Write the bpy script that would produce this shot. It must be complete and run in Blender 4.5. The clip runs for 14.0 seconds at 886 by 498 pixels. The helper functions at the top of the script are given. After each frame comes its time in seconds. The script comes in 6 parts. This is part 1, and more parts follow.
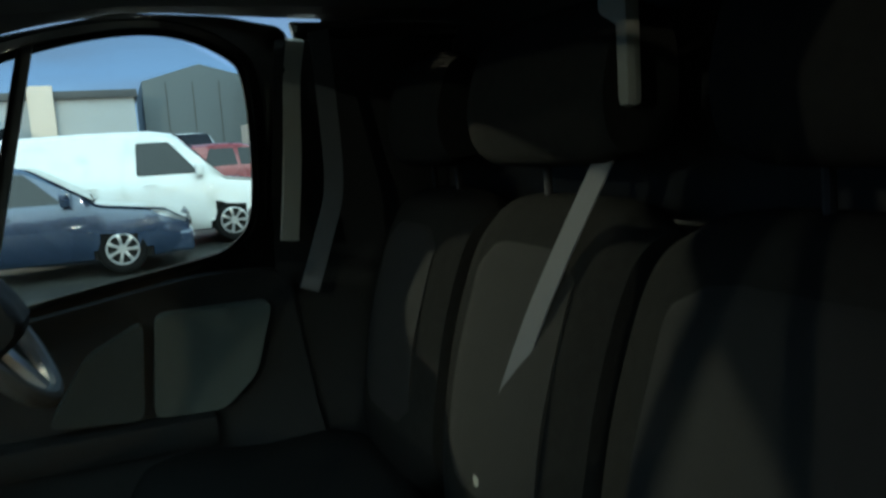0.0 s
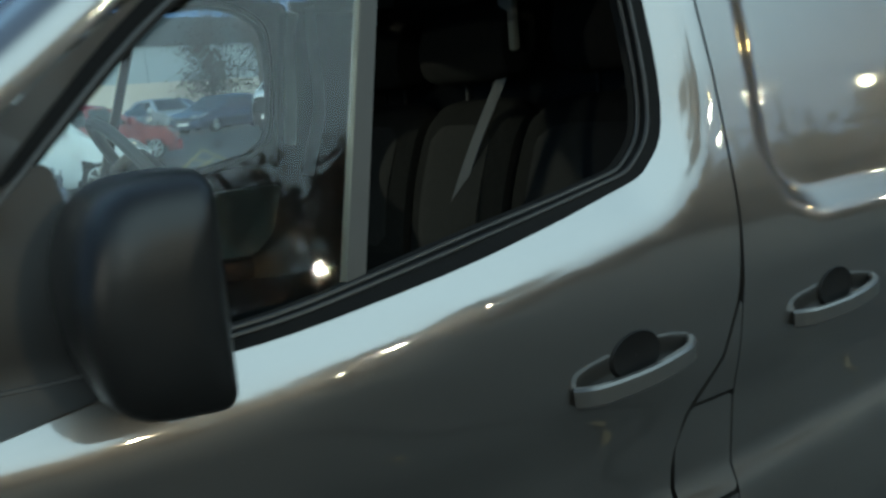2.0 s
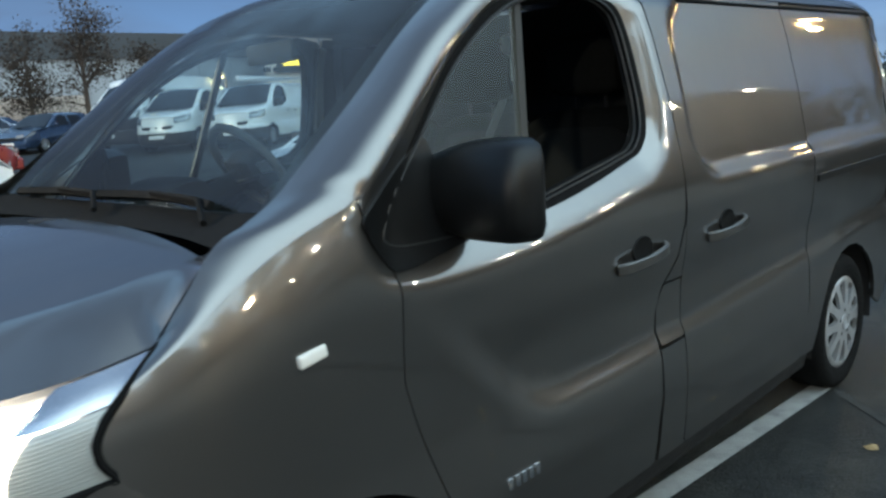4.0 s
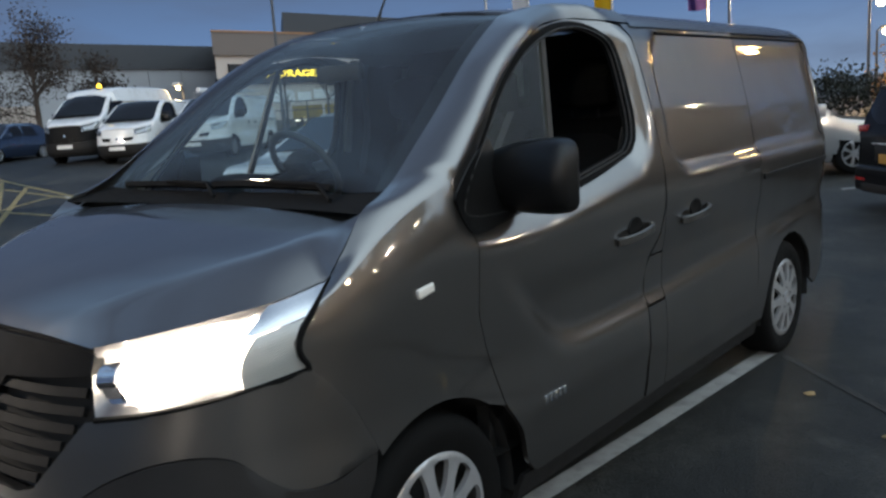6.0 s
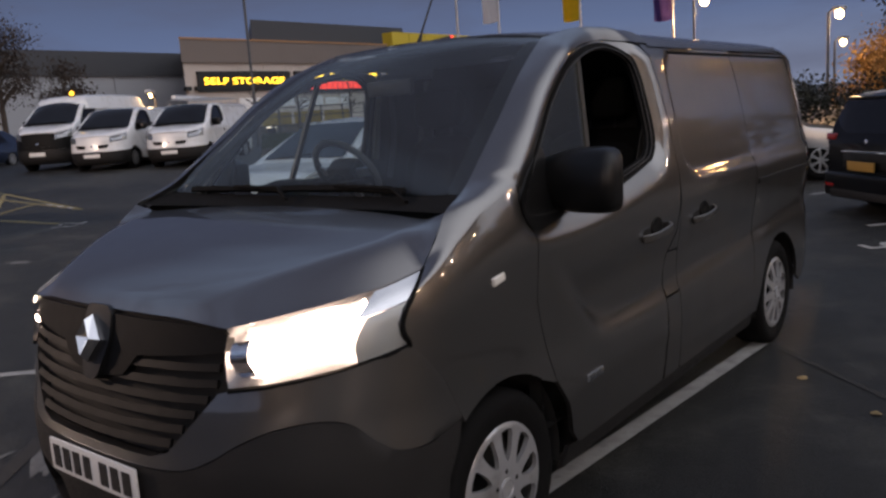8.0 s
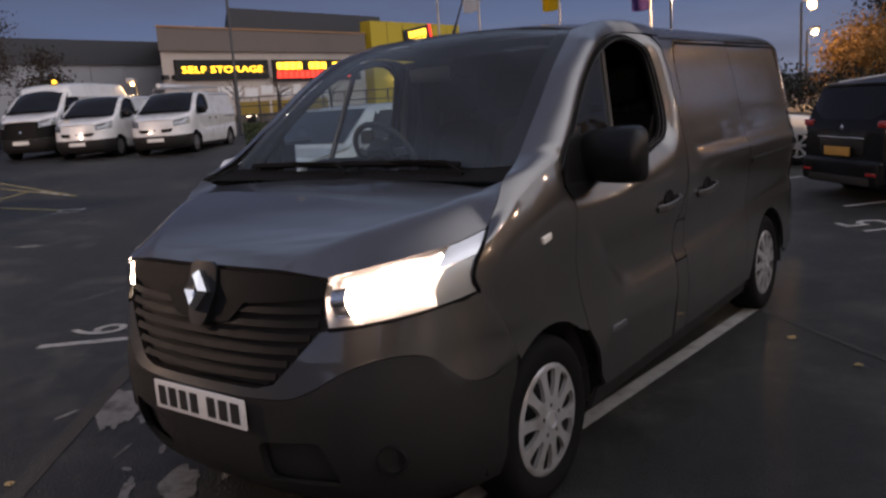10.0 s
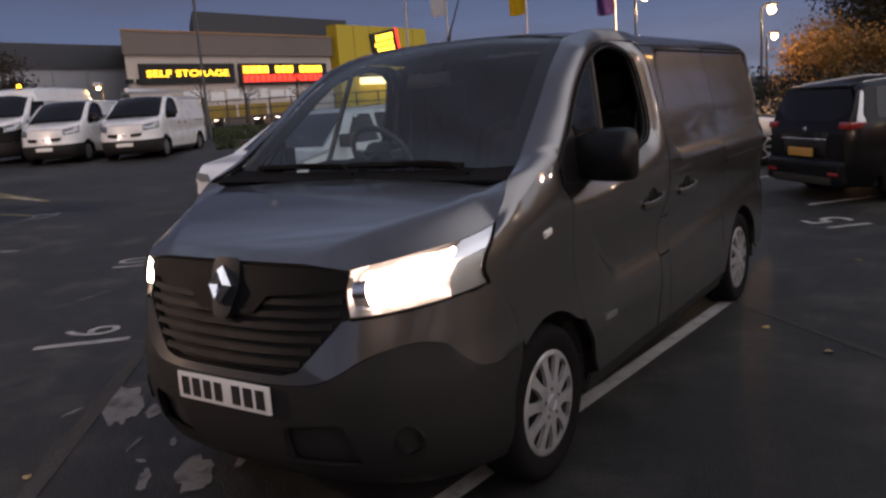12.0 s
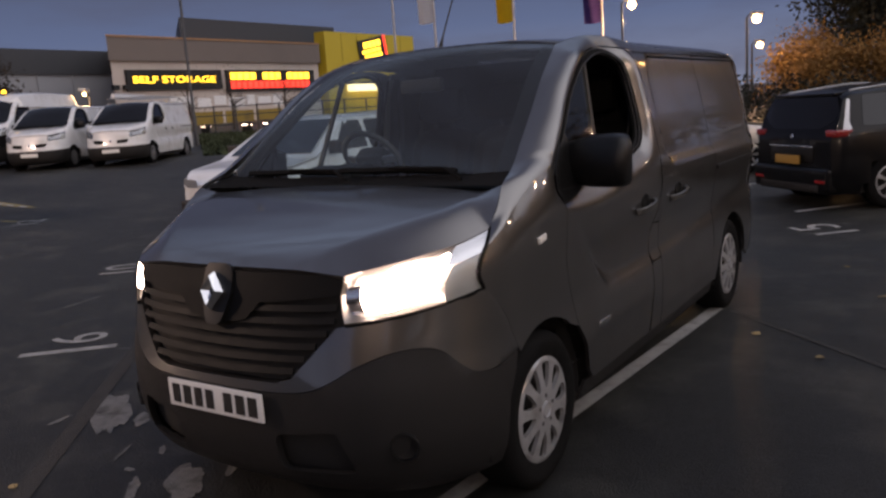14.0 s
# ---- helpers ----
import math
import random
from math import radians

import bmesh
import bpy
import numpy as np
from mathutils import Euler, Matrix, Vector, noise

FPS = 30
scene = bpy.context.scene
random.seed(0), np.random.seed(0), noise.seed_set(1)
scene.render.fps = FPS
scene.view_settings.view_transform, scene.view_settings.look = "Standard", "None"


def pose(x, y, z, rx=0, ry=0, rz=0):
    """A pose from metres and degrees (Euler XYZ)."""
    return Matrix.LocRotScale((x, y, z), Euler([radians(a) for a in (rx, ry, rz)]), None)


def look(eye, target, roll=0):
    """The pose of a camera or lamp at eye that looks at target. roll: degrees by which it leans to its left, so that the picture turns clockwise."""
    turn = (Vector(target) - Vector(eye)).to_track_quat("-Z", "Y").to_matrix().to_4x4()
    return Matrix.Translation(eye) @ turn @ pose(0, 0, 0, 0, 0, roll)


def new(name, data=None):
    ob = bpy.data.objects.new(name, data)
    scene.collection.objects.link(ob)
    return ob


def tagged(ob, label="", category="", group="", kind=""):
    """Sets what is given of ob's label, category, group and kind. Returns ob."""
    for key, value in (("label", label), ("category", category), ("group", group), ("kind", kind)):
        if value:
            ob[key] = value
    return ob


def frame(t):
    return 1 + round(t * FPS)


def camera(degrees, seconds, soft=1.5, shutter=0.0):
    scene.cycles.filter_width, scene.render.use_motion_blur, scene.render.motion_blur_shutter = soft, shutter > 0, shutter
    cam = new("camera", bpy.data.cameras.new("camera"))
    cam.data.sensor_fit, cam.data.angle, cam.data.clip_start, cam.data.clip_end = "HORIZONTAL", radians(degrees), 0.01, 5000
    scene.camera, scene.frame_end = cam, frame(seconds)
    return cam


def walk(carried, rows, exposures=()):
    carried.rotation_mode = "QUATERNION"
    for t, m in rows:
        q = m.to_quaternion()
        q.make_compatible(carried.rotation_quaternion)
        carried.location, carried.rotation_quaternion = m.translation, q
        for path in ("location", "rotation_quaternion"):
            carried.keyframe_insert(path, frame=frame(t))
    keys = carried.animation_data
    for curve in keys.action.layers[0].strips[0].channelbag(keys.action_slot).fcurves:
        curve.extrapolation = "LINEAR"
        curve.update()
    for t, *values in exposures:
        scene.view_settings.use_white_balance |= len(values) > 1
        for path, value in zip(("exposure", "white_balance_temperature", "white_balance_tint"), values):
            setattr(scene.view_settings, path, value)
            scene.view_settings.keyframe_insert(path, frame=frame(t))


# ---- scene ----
cam = camera(58.1, 14.0, soft=2.6, shutter=0.4)
PATH = [
    (0, (1.004, 1.95, 1.569), (-0.839, 2.682, 1.309), -3.8),
    (0.5, (1.156, 1.863, 1.532), (-0.671, 2.589, 1.165), -3.9),
    (1, (1.397, 1.775, 1.533), (-0.402, 2.505, 1.052), -4.4),
    (1.5, (1.605, 1.554, 1.568), (-0.100, 2.387, 0.937), -5.7),
    (2, (1.866, 1.184, 1.503), (0.209, 2.239, 1.122), -4.8),
    (2.5, (2.067, 0.865, 1.55), (0.481, 2.029, 1.193), -4.7),
    (3, (2.105, 0.547, 1.567), (0.617, 1.82, 1.158), -3.8),
    (3.5, (2.223, 0.299, 1.53), (0.785, 1.601, 1.047), -4.5),
    (4, (2.222, 0.001, 1.542), (0.832, 1.393, 1.179), -4.3),
    (6.5, (2.49, -0.826, 1.572), (1.196, 0.659, 1.228), -4.0),
    (7, (2.511, -0.942, 1.595), (1.173, 0.507, 1.259), -4.2),
    (7.5, (2.426, -1.077, 1.588), (1.156, 0.433, 1.264), -4.2),
    (8, (2.399, -1.187, 1.6), (1.166, 0.353, 1.27), -4.0),
    (10.5, (2.445, -1.821, 1.595), (1.291, -0.23, 1.224), -4.1),
    (11, (2.508, -1.905, 1.608), (1.382, -0.297, 1.228), -4.1),
    (11.5, (2.495, -1.955, 1.608), (1.36, -0.351, 1.233), -4.0),
    (12, (2.41, -1.971, 1.611), (1.294, -0.35, 1.253), -4.2),
    (12.5, (2.39, -1.963, 1.606), (1.282, -0.334, 1.263), -4.3),
    (13, (2.38, -1.963, 1.604), (1.279, -0.328, 1.263), -4.1),
    (13.5, (2.381, -1.966, 1.601), (1.284, -0.328, 1.26), -4.1),
    (14, (2.378, -1.973, 1.605), (1.288, -0.331, 1.262), -4.0),
]
walk(cam, [(t, look(eye, target, roll)) for t, eye, target, roll in PATH],
     exposures=[(0.0, 2.8, 6900, -8), (1.0, 2.6, 6700, -8), (2.0, 2.25, 6500, -6), (2.5, 2.52, 6650, -3), (3.0, 2.68, 6800, -1), (3.5, 2.36, 6650, 0), (4.0, 2.3, 6600, 2), (6.5, 1.55, 7150, 17), (7.5, 1.3, 7850, 29), (14.0, 1.25, 8350, 34)])

# ---------------------------------------------------------------- dusk sky
world = bpy.data.worlds.new("dusk_sky")
scene.world = world
world.use_nodes = True
wt = world.node_tree
wn, wl = wt.nodes, wt.links
bg = wn["Background"]
tc = wn.new("ShaderNodeTexCoord")
sep = wn.new("ShaderNodeSeparateXYZ")
wl.new(tc.outputs["Generated"], sep.inputs[0])
ramp = wn.new("ShaderNodeValToRGB")
cr = ramp.color_ramp
cr.elements[0].position, cr.elements[0].color = 0.0, (0.080, 0.120, 0.185, 1)
cr.elements[1].position, cr.elements[1].color = 1.0, (0.058, 0.086, 0.142, 1)
for p, c in ((0.10, (0.040, 0.074, 0.145, 1)), (0.22, (0.023, 0.038, 0.072, 1)), (0.38, (0.023, 0.036, 0.066, 1)), (0.60, (0.105, 0.185, 0.300, 1)), (0.78, (0.075, 0.118, 0.195, 1))):
    e = cr.elements.new(p)
    e.color = c
wl.new(sep.outputs["Z"], ramp.inputs[0])
# long cloud streaks, thicker low down
cmap = wn.new("ShaderNodeMapping")
cmap.inputs["Scale"].default_value = (2.2, 2.2, 9.0)
wl.new(tc.outputs["Generated"], cmap.inputs[0])
cn = wn.new("ShaderNodeTexNoise")
cn.inputs["Scale"].default_value, cn.inputs["Detail"].default_value, cn.inputs["Roughness"].default_value = 1.6, 6, 0.55
wl.new(cmap.outputs[0], cn.inputs[0])
cramp = wn.new("ShaderNodeValToRGB")
cramp.color_ramp.elements[0].position, cramp.color_ramp.elements[1].position = 0.42, 0.68
wl.new(cn.outputs["Fac"], cramp.inputs[0])
cmul = wn.new("ShaderNodeMath")
cmul.operation = "MULTIPLY"
cmul.inputs[1].default_value = 0.6
wl.new(cramp.outputs[0], cmul.inputs[0])
cmix = wn.new("ShaderNodeMix")
cmix.data_type = "RGBA"
cmix.inputs["B"].default_value = (0.034, 0.047, 0.078, 1)
wl.new(cmul.outputs[0], cmix.inputs["Factor"])
wl.new(ramp.outputs[0], cmix.inputs["A"])
# the west, behind the camera, still holds a broad pale afterglow
west = wn.new("ShaderNodeVectorMath")
west.operation = "DOT_PRODUCT"
west.inputs[1].default_value = (0.87, 0.15, 0.47)
wl.new(tc.outputs["Generated"], west.inputs[0])
glow = wn.new("ShaderNodeMapRange")
glow.interpolation_type = "SMOOTHSTEP"
glow.inputs["From Min"].default_value, glow.inputs["From Max"].default_value = 0.42, 0.95
wl.new(west.outputs["Value"], glow.inputs["Value"])
lift = wn.new("ShaderNodeMix")
lift.data_type = "RGBA"
lift.inputs["B"].default_value = (0.45, 0.585, 0.70, 1)
high = wn.new("ShaderNodeMapRange")
high.interpolation_type = "SMOOTHSTEP"
high.inputs["From Min"].default_value, high.inputs["From Max"].default_value, high.inputs["To Min"].default_value = 0.0, 0.45, 0.30
wl.new(sep.outputs["Z"], high.inputs["Value"])
both_glow = wn.new("ShaderNodeMath")
both_glow.operation = "MULTIPLY"
wl.new(glow.outputs[0], both_glow.inputs[0])
wl.new(high.outputs[0], both_glow.inputs[1])
wl.new(both_glow.outputs[0], lift.inputs["Factor"])
wl.new(cmix.outputs["Result"], lift.inputs["A"])
wl.new(lift.outputs["Result"], bg.inputs["Color"])
bg.inputs["Strength"].default_value = 0.9
# last daylight from the west, low and very soft, behind the camera
sun = new("sun", bpy.data.lights.new("sun", "SUN"))
sun.data.energy, sun.data.angle, sun.data.color = 0.03, radians(60), (0.75, 0.86, 1.0)
sun.matrix_world = look((14, -10, 9), (0, 0, 0))

# ---------------------------------------------------------------- materials
def mat(name, color, rough=0.6, metal=0.0, var=0.15, scale=8.0, bump=0.0, bscale=120.0, spec=0.5, coat=0.0, stain=None, stain_scale=1.2, aniso=None):
    """A surface with grain and stains at two scales."""
    m = bpy.data.materials.new(name)
    m.use_nodes = True
    n, l = m.node_tree.nodes, m.node_tree.links
    b = n["Principled BSDF"]
    b.inputs["Roughness"].default_value, b.inputs["Metallic"].default_value = rough, metal
    b.inputs["Specular IOR Level"].default_value, b.inputs["Coat Weight"].default_value = spec, coat
    b.inputs["Coat Roughness"].default_value, b.inputs["Coat IOR"].default_value = 0.03, 1.6
    co = n.new("ShaderNodeTexCoord")
    a = n.new("ShaderNodeTexNoise")
    a.inputs["Scale"].default_value, a.inputs["Detail"].default_value = scale, 8
    l.new(co.outputs["Object"], a.inputs[0])
    fine = n.new("ShaderNodeTexNoise")
    fine.inputs["Scale"].default_value, fine.inputs["Detail"].default_value = bscale, 4
    l.new(co.outputs["Object"], fine.inputs[0])
    dark = tuple(max(0, c * (1 - var)) for c in color) + (1,)
    light = tuple(min(1, c * (1 + var)) for c in color) + (1,)
    mx = n.new("ShaderNodeMix")
    mx.data_type = "RGBA"
    mx.inputs["A"].default_value, mx.inputs["B"].default_value = dark, light
    l.new(a.outputs["Fac"], mx.inputs["Factor"])
    out = mx.outputs["Result"]
    if stain:
        s = n.new("ShaderNodeTexNoise")
        s.inputs["Scale"].default_value, s.inputs["Detail"].default_value, s.inputs["Roughness"].default_value = stain_scale, 7, 0.62
        l.new(co.outputs["Object"], s.inputs[0])
        r = n.new("ShaderNodeValToRGB")
        r.color_ramp.elements[0].position, r.color_ramp.elements[1].position = 0.5, 0.72
        l.new(s.outputs["Fac"], r.inputs[0])
        sm = n.new("ShaderNodeMix")
        sm.data_type = "RGBA"
        sm.inputs["B"].default_value = (*stain, 1)
        l.new(r.outputs[0], sm.inputs["Factor"])
        l.new(out, sm.inputs["A"])
        out = sm.outputs["Result"]
    l.new(out, b.inputs["Base Color"])
    rr = n.new("ShaderNodeMapRange")
    rr.inputs["To Min"].default_value, rr.inputs["To Max"].default_value = max(0.02, rough * 0.8), min(1, rough * 1.2)
    l.new(a.outputs["Fac"], rr.inputs["Value"])
    l.new(rr.outputs[0], b.inputs["Roughness"])
    if bump:
        bp = n.new("ShaderNodeBump")
        bp.inputs["Strength"].default_value, bp.inputs["Distance"].default_value = bump, 0.01
        l.new(fine.outputs["Fac"], bp.inputs["Height"])
        l.new(bp.outputs[0], b.inputs["Normal"])
    return m


def glass_mat(name, tint, ior=1.45, rough=0.02, veil=0.0):
    """Thin glazing: tinted see-through with a Fresnel gloss."""
    m = bpy.data.materials.new(name)
    m.use_nodes = True
    n, l = m.node_tree.nodes, m.node_tree.links
    for x in list(n):
        if x.type != "OUTPUT_MATERIAL":
            n.remove(x)
    o = [x for x in n if x.type == "OUTPUT_MATERIAL"][0]
    tr = n.new("ShaderNodeBsdfTransparent")
    tr.inputs[0].default_value = (*tint, 1)
    gl = n.new("ShaderNodeBsdfGlossy")
    gl.inputs["Roughness"].default_value = rough
    lw = n.new("ShaderNodeLayerWeight")
    lw.inputs["Blend"].default_value = 0.5
    p5 = n.new("ShaderNodeMath")
    p5.operation = "POWER"
    p5.inputs[1].default_value = 5.0
    l.new(lw.outputs["Facing"], p5.inputs[0])
    f0 = ((ior - 1) / (ior + 1)) ** 2
    fr = n.new("ShaderNodeMapRange")
    fr.inputs["To Min"].default_value, fr.inputs["To Max"].default_value = f0, 1.0
    l.new(p5.outputs[0], fr.inputs["Value"])
    ms = n.new("ShaderNodeMixShader")
    l.new(fr.outputs[0], ms.inputs[0])
    l.new(tr.outputs[0], ms.inputs[1])
    l.new(gl.outputs[0], ms.inputs[2])
    # pale diffuse share that stands for flare haze over the glass
    if veil:
        df = n.new("ShaderNodeBsdfDiffuse")
        df.inputs[0].default_value = (0.62, 0.64, 0.62, 1)
        md = n.new("ShaderNodeMixShader")
        md.inputs[0].default_value = veil
        l.new(ms.outputs[0], md.inputs[1])
        l.new(df.outputs[0], md.inputs[2])
        ms = md
    l.new(ms.outputs[0], o.inputs[0])
    return m


def glow_mat(name, color, strength):
    m = bpy.data.materials.new(name)
    m.use_nodes = True
    b = m.node_tree.nodes["Principled BSDF"]
    b.inputs["Base Color"].default_value = (*color, 1)
    b.inputs["Emission Color"].default_value = (*color, 1)
    b.inputs["Emission Strength"].default_value = strength
    return m


PAINT = mat("grey_metallic_paint", (0.116, 0.109, 0.102), 0.36, 0.9, 0.03, 3.0, 0.0, 900, coat=1.0, stain=(0.110, 0.105, 0.099), stain_scale=1.5)
PAINT.node_tree.nodes["Principled BSDF"].inputs["Coat IOR"].default_value = 2.15
PAINT.node_tree.nodes["Principled BSDF"].inputs["Coat Roughness"].default_value = 0.035
PLASTIC = mat("black_grained_plastic", (0.015, 0.0145, 0.0145), 0.5, 0, 0.2, 20, 0.25, 700, spec=0.33)
GLOSSBLACK = mat("black_gloss_plastic", (0.007, 0.007, 0.007), 0.4, 0, 0.1, 10, spec=0.35)
RUBBER = mat("rubber", (0.006, 0.006, 0.006), 0.8, 0, 0.25, 30, 0.3, 300, spec=0.10)
MIRRORBLACK = mat("black_mirror_housing", (0.007, 0.007, 0.007), 0.36, 0, 0.15, 20, 0.08, 500, spec=0.28)
CHROME = mat("chrome", (0.85, 0.86, 0.88), 0.08, 1.0, 0.03, 10)
ALLOY = mat("silver_wheel_paint", (0.44, 0.445, 0.45), 0.32, 0.55, 0.10, 12, coat=0.3, stain=(0.27, 0.265, 0.25), stain_scale=9)
UNDER = mat("dark_underbody", (0.012, 0.012, 0.012), 0.85, 0, 0.3, 6)
FABRIC = mat("charcoal_seat_fabric", (0.016, 0.016, 0.0148), 0.95, 0, 0.35, 60, 0.5, 900, spec=0.02)
FABRIC2 = mat("grey_seat_insert_fabric", (0.018, 0.018, 0.0168), 0.95, 0, 0.3, 90, 0.5, 700, spec=0.15)
TRIM = mat("dark_grey_interior_plastic", (0.015, 0.015, 0.0145), 0.65, 0, 0.2, 30, 0.3, 500, spec=0.18)
HANDLE = mat("dark_grey_handle_paint", (0.07, 0.067, 0.062), 0.3, 0.5, 0.1, 20, coat=0.6)
PALETRIM = mat("pale_grey_pillar_trim", (0.22, 0.22, 0.19), 0.7, 0, 0.1, 20, 0.1, 400)
WEB = mat("seat_belt_webbing", (0.085, 0.09, 0.094), 0.8, 0, 0.2, 200, 0.3, 900)
GLASS = glass_mat("clear_glazing", (0.78, 0.86, 0.86), 1.56)
# the screen's bright haze is put in as a faint diffuse veil
WSGLASS = glass_mat("windscreen_glazing", (0.64, 0.74, 0.77), 1.80, veil=0.02)
DARKGLASS = mat("dark_car_glass", (0.008, 0.009, 0.011), 0.05, 0, 0.2, 4, spec=0.45)
SEALRIB = mat("seal_rib_rubber", (0.02, 0.02, 0.02), 0.45, 0, 0.2, 60, spec=0.4)
SCUTTLE = mat("matt_scuttle_plastic", (0.008, 0.008, 0.008), 0.85, 0, 0.2, 40, 0.3, 400, spec=0.1)
DIVIDER = mat("window_channel", (0.032, 0.030, 0.027), 0.5, 0, 0.2, 20, spec=0.3)
LENS = glass_mat("lamp_lens", (0.95, 0.95, 0.95), 1.45)
LENSBEAM = glow_mat("lit_headlamp_reflector", (1.0, 0.90, 0.74), 13.0)
FROST = mat("frosted_indicator_lens", (0.42, 0.44, 0.42), 0.3, 0.2, 0.06, 40, coat=0.5)
REFLECTOR = mat("lamp_reflector", (0.75, 0.76, 0.78), 0.18, 1.0, 0.05, 30)
BOWL = mat("grey_lamp_housing", (0.16, 0.16, 0.17), 0.30, 0.7, 0.15, 40)
REPEATER = mat("frosted_repeater_lens", (0.75, 0.72, 0.66), 0.25, 0, 0.05, 60, 0.2, 200)
PLATE = mat("white_reflective_plate", (0.72, 0.72, 0.70), 0.45, 0, 0.04, 20)
PLATEY = mat("yellow_reflective_plate", (0.36, 0.20, 0.045), 0.45, 0, 0.04, 20)
INK = mat("black_ink", (0.01, 0.01, 0.01), 0.6)
ASPHALT = mat("worn_asphalt", (0.019, 0.0192, 0.0175), 0.55, 0, 0.9, 9.0, 0.9, 90, spec=0.36, stain=(0.056, 0.055, 0.048), stain_scale=1.7)
an, al = ASPHALT.node_tree.nodes, ASPHALT.node_tree.links
ab = an["Principled BSDF"]
aco = an.new("ShaderNodeTexCoord")
base_link = ab.inputs["Base Color"].links[0].from_socket
patch = an.new("ShaderNodeTexNoise")
patch.inputs["Scale"].default_value, patch.inputs["Detail"].default_value, patch.inputs["Distortion"].default_value = 0.22, 6, 0.6
al.new(aco.outputs["Object"], patch.inputs[0])
pr = an.new("ShaderNodeValToRGB")
pr.color_ramp.elements[0].position, pr.color_ramp.elements[0].color = 0.36, (0.48, 0.48, 0.49, 1)
pr.color_ramp.elements[1].position, pr.color_ramp.elements[1].color = 0.62, (1.35, 1.32, 1.25, 1)
al.new(patch.outputs["Fac"], pr.inputs[0])
stone = an.new("ShaderNodeTexVoronoi")
stone.inputs["Scale"].default_value = 55
al.new(aco.outputs["Object"], stone.inputs[0])
sr = an.new("ShaderNodeMapRange")
sr.inputs["From Max"].default_value, sr.inputs["To Min"].default_value, sr.inputs["To Max"].default_value = 0.9, 1.5, 0.55
al.new(stone.outputs["Distance"], sr.inputs["Value"])
m1 = an.new("ShaderNodeMix")
m1.data_type, m1.blend_type = "RGBA", "MULTIPLY"
m1.inputs["Factor"].default_value = 1.0
al.new(base_link, m1.inputs["A"])
al.new(pr.outputs[0], m1.inputs["B"])
m2 = an.new("ShaderNodeMix")
m2.data_type, m2.blend_type = "RGBA", "MULTIPLY"
m2.inputs["Factor"].default_value = 1.0
al.new(m1.outputs["Result"], m2.inputs["A"])
al.new(sr.outputs[0], m2.inputs["B"])
al.new(m2.outputs["Result"], ab.inputs["Base Color"])
LINEPAINT = mat("worn_white_line_paint", (0.34, 0.34, 0.325), 0.8, 0, 0.35, 18, 0.5, 200, stain=(0.16, 0.16, 0.155), stain_scale=9)
FLAKED = mat("flaked_line_paint", (0.17, 0.17, 0.163), 0.8, 0, 0.5, 30, 0.6, 200, stain=(0.028, 0.028, 0.027), stain_scale=6)
YELLINE = mat("worn_yellow_line_paint", (0.22, 0.18, 0.08), 0.8, 0, 0.4, 18, 0.5, 200, stain=(0.13, 0.12, 0.09), stain_scale=9)
WHITEPAINT = mat("white_vehicle_paint", (0.74, 0.75, 0.75), 0.25, 0, 0.04, 4, coat=0.8, stain=(0.58, 0.57, 0.54), stain_scale=3)
BLUEPAINT = mat("dark_blue_car_paint", (0.02, 0.04, 0.085), 0.25, 0.4, 0.1, 4, coat=1.0)
BLACKPAINT = mat("black_car_paint", (0.004, 0.0042, 0.005), 0.3, 0.0, 0.1, 4, spec=0.1, coat=0.3)
LAMPCLEAR = mat("clear_lamp_cover", (0.40, 0.42, 0.44), 0.15, 0.5, 0.1, 20, coat=0.6)
GRILLEBLACK = mat("grille_black", (0.005, 0.005, 0.005), 0.6, 0, 0.2, 20, spec=0.15)
SILVERPAINT = mat("silver_car_paint", (0.50, 0.51, 0.52), 0.3, 0.6, 0.05, 4, coat=0.9)
REDPAINT = mat("dark_red_car_paint", (0.22, 0.02, 0.02), 0.28, 0.2, 0.1, 4, coat=0.9)
REDLENS = mat("red_lamp_lens", (0.26, 0.010, 0.008), 0.15, 0, 0.1, 30, coat=0.8)
CLAD = mat("brown_grey_cladding", (0.20, 0.155, 0.13), 0.6, 0.1, 0.08, 0.6, stain=(0.17, 0.13, 0.11), stain_scale=0.15)
CREAM = mat("cream_cladding", (0.60, 0.50, 0.43), 0.6, 0, 0.06, 0.8, stain=(0.5, 0.42, 0.36), stain_scale=0.2)
GREYCLAD = mat("grey_cladding", (0.34, 0.35, 0.365), 0.6, 0, 0.08, 0.5, stain=(0.29, 0.30, 0.31), stain_scale=0.12)
DARKCLAD = mat("dark_grey_cladding", (0.055, 0.057, 0.062), 0.6, 0.1, 0.1, 0.5)
DULLYELLOW = mat("dull_yellow_door_paint", (0.30, 0.19, 0.03), 0.6, 0, 0.2, 0.8, stain=(0.12, 0.08, 0.03), stain_scale=0.5)
YELLOW = mat("yellow_cladding", (0.62, 0.43, 0.03), 0.55, 0, 0.06, 0.5)
STEEL = mat("galvanised_steel", (0.42, 0.43, 0.44), 0.5, 0.6, 0.15, 6)

# ---------------------------------------------------------------- mesh helpers
from mathutils.geometry import delaunay_2d_cdt


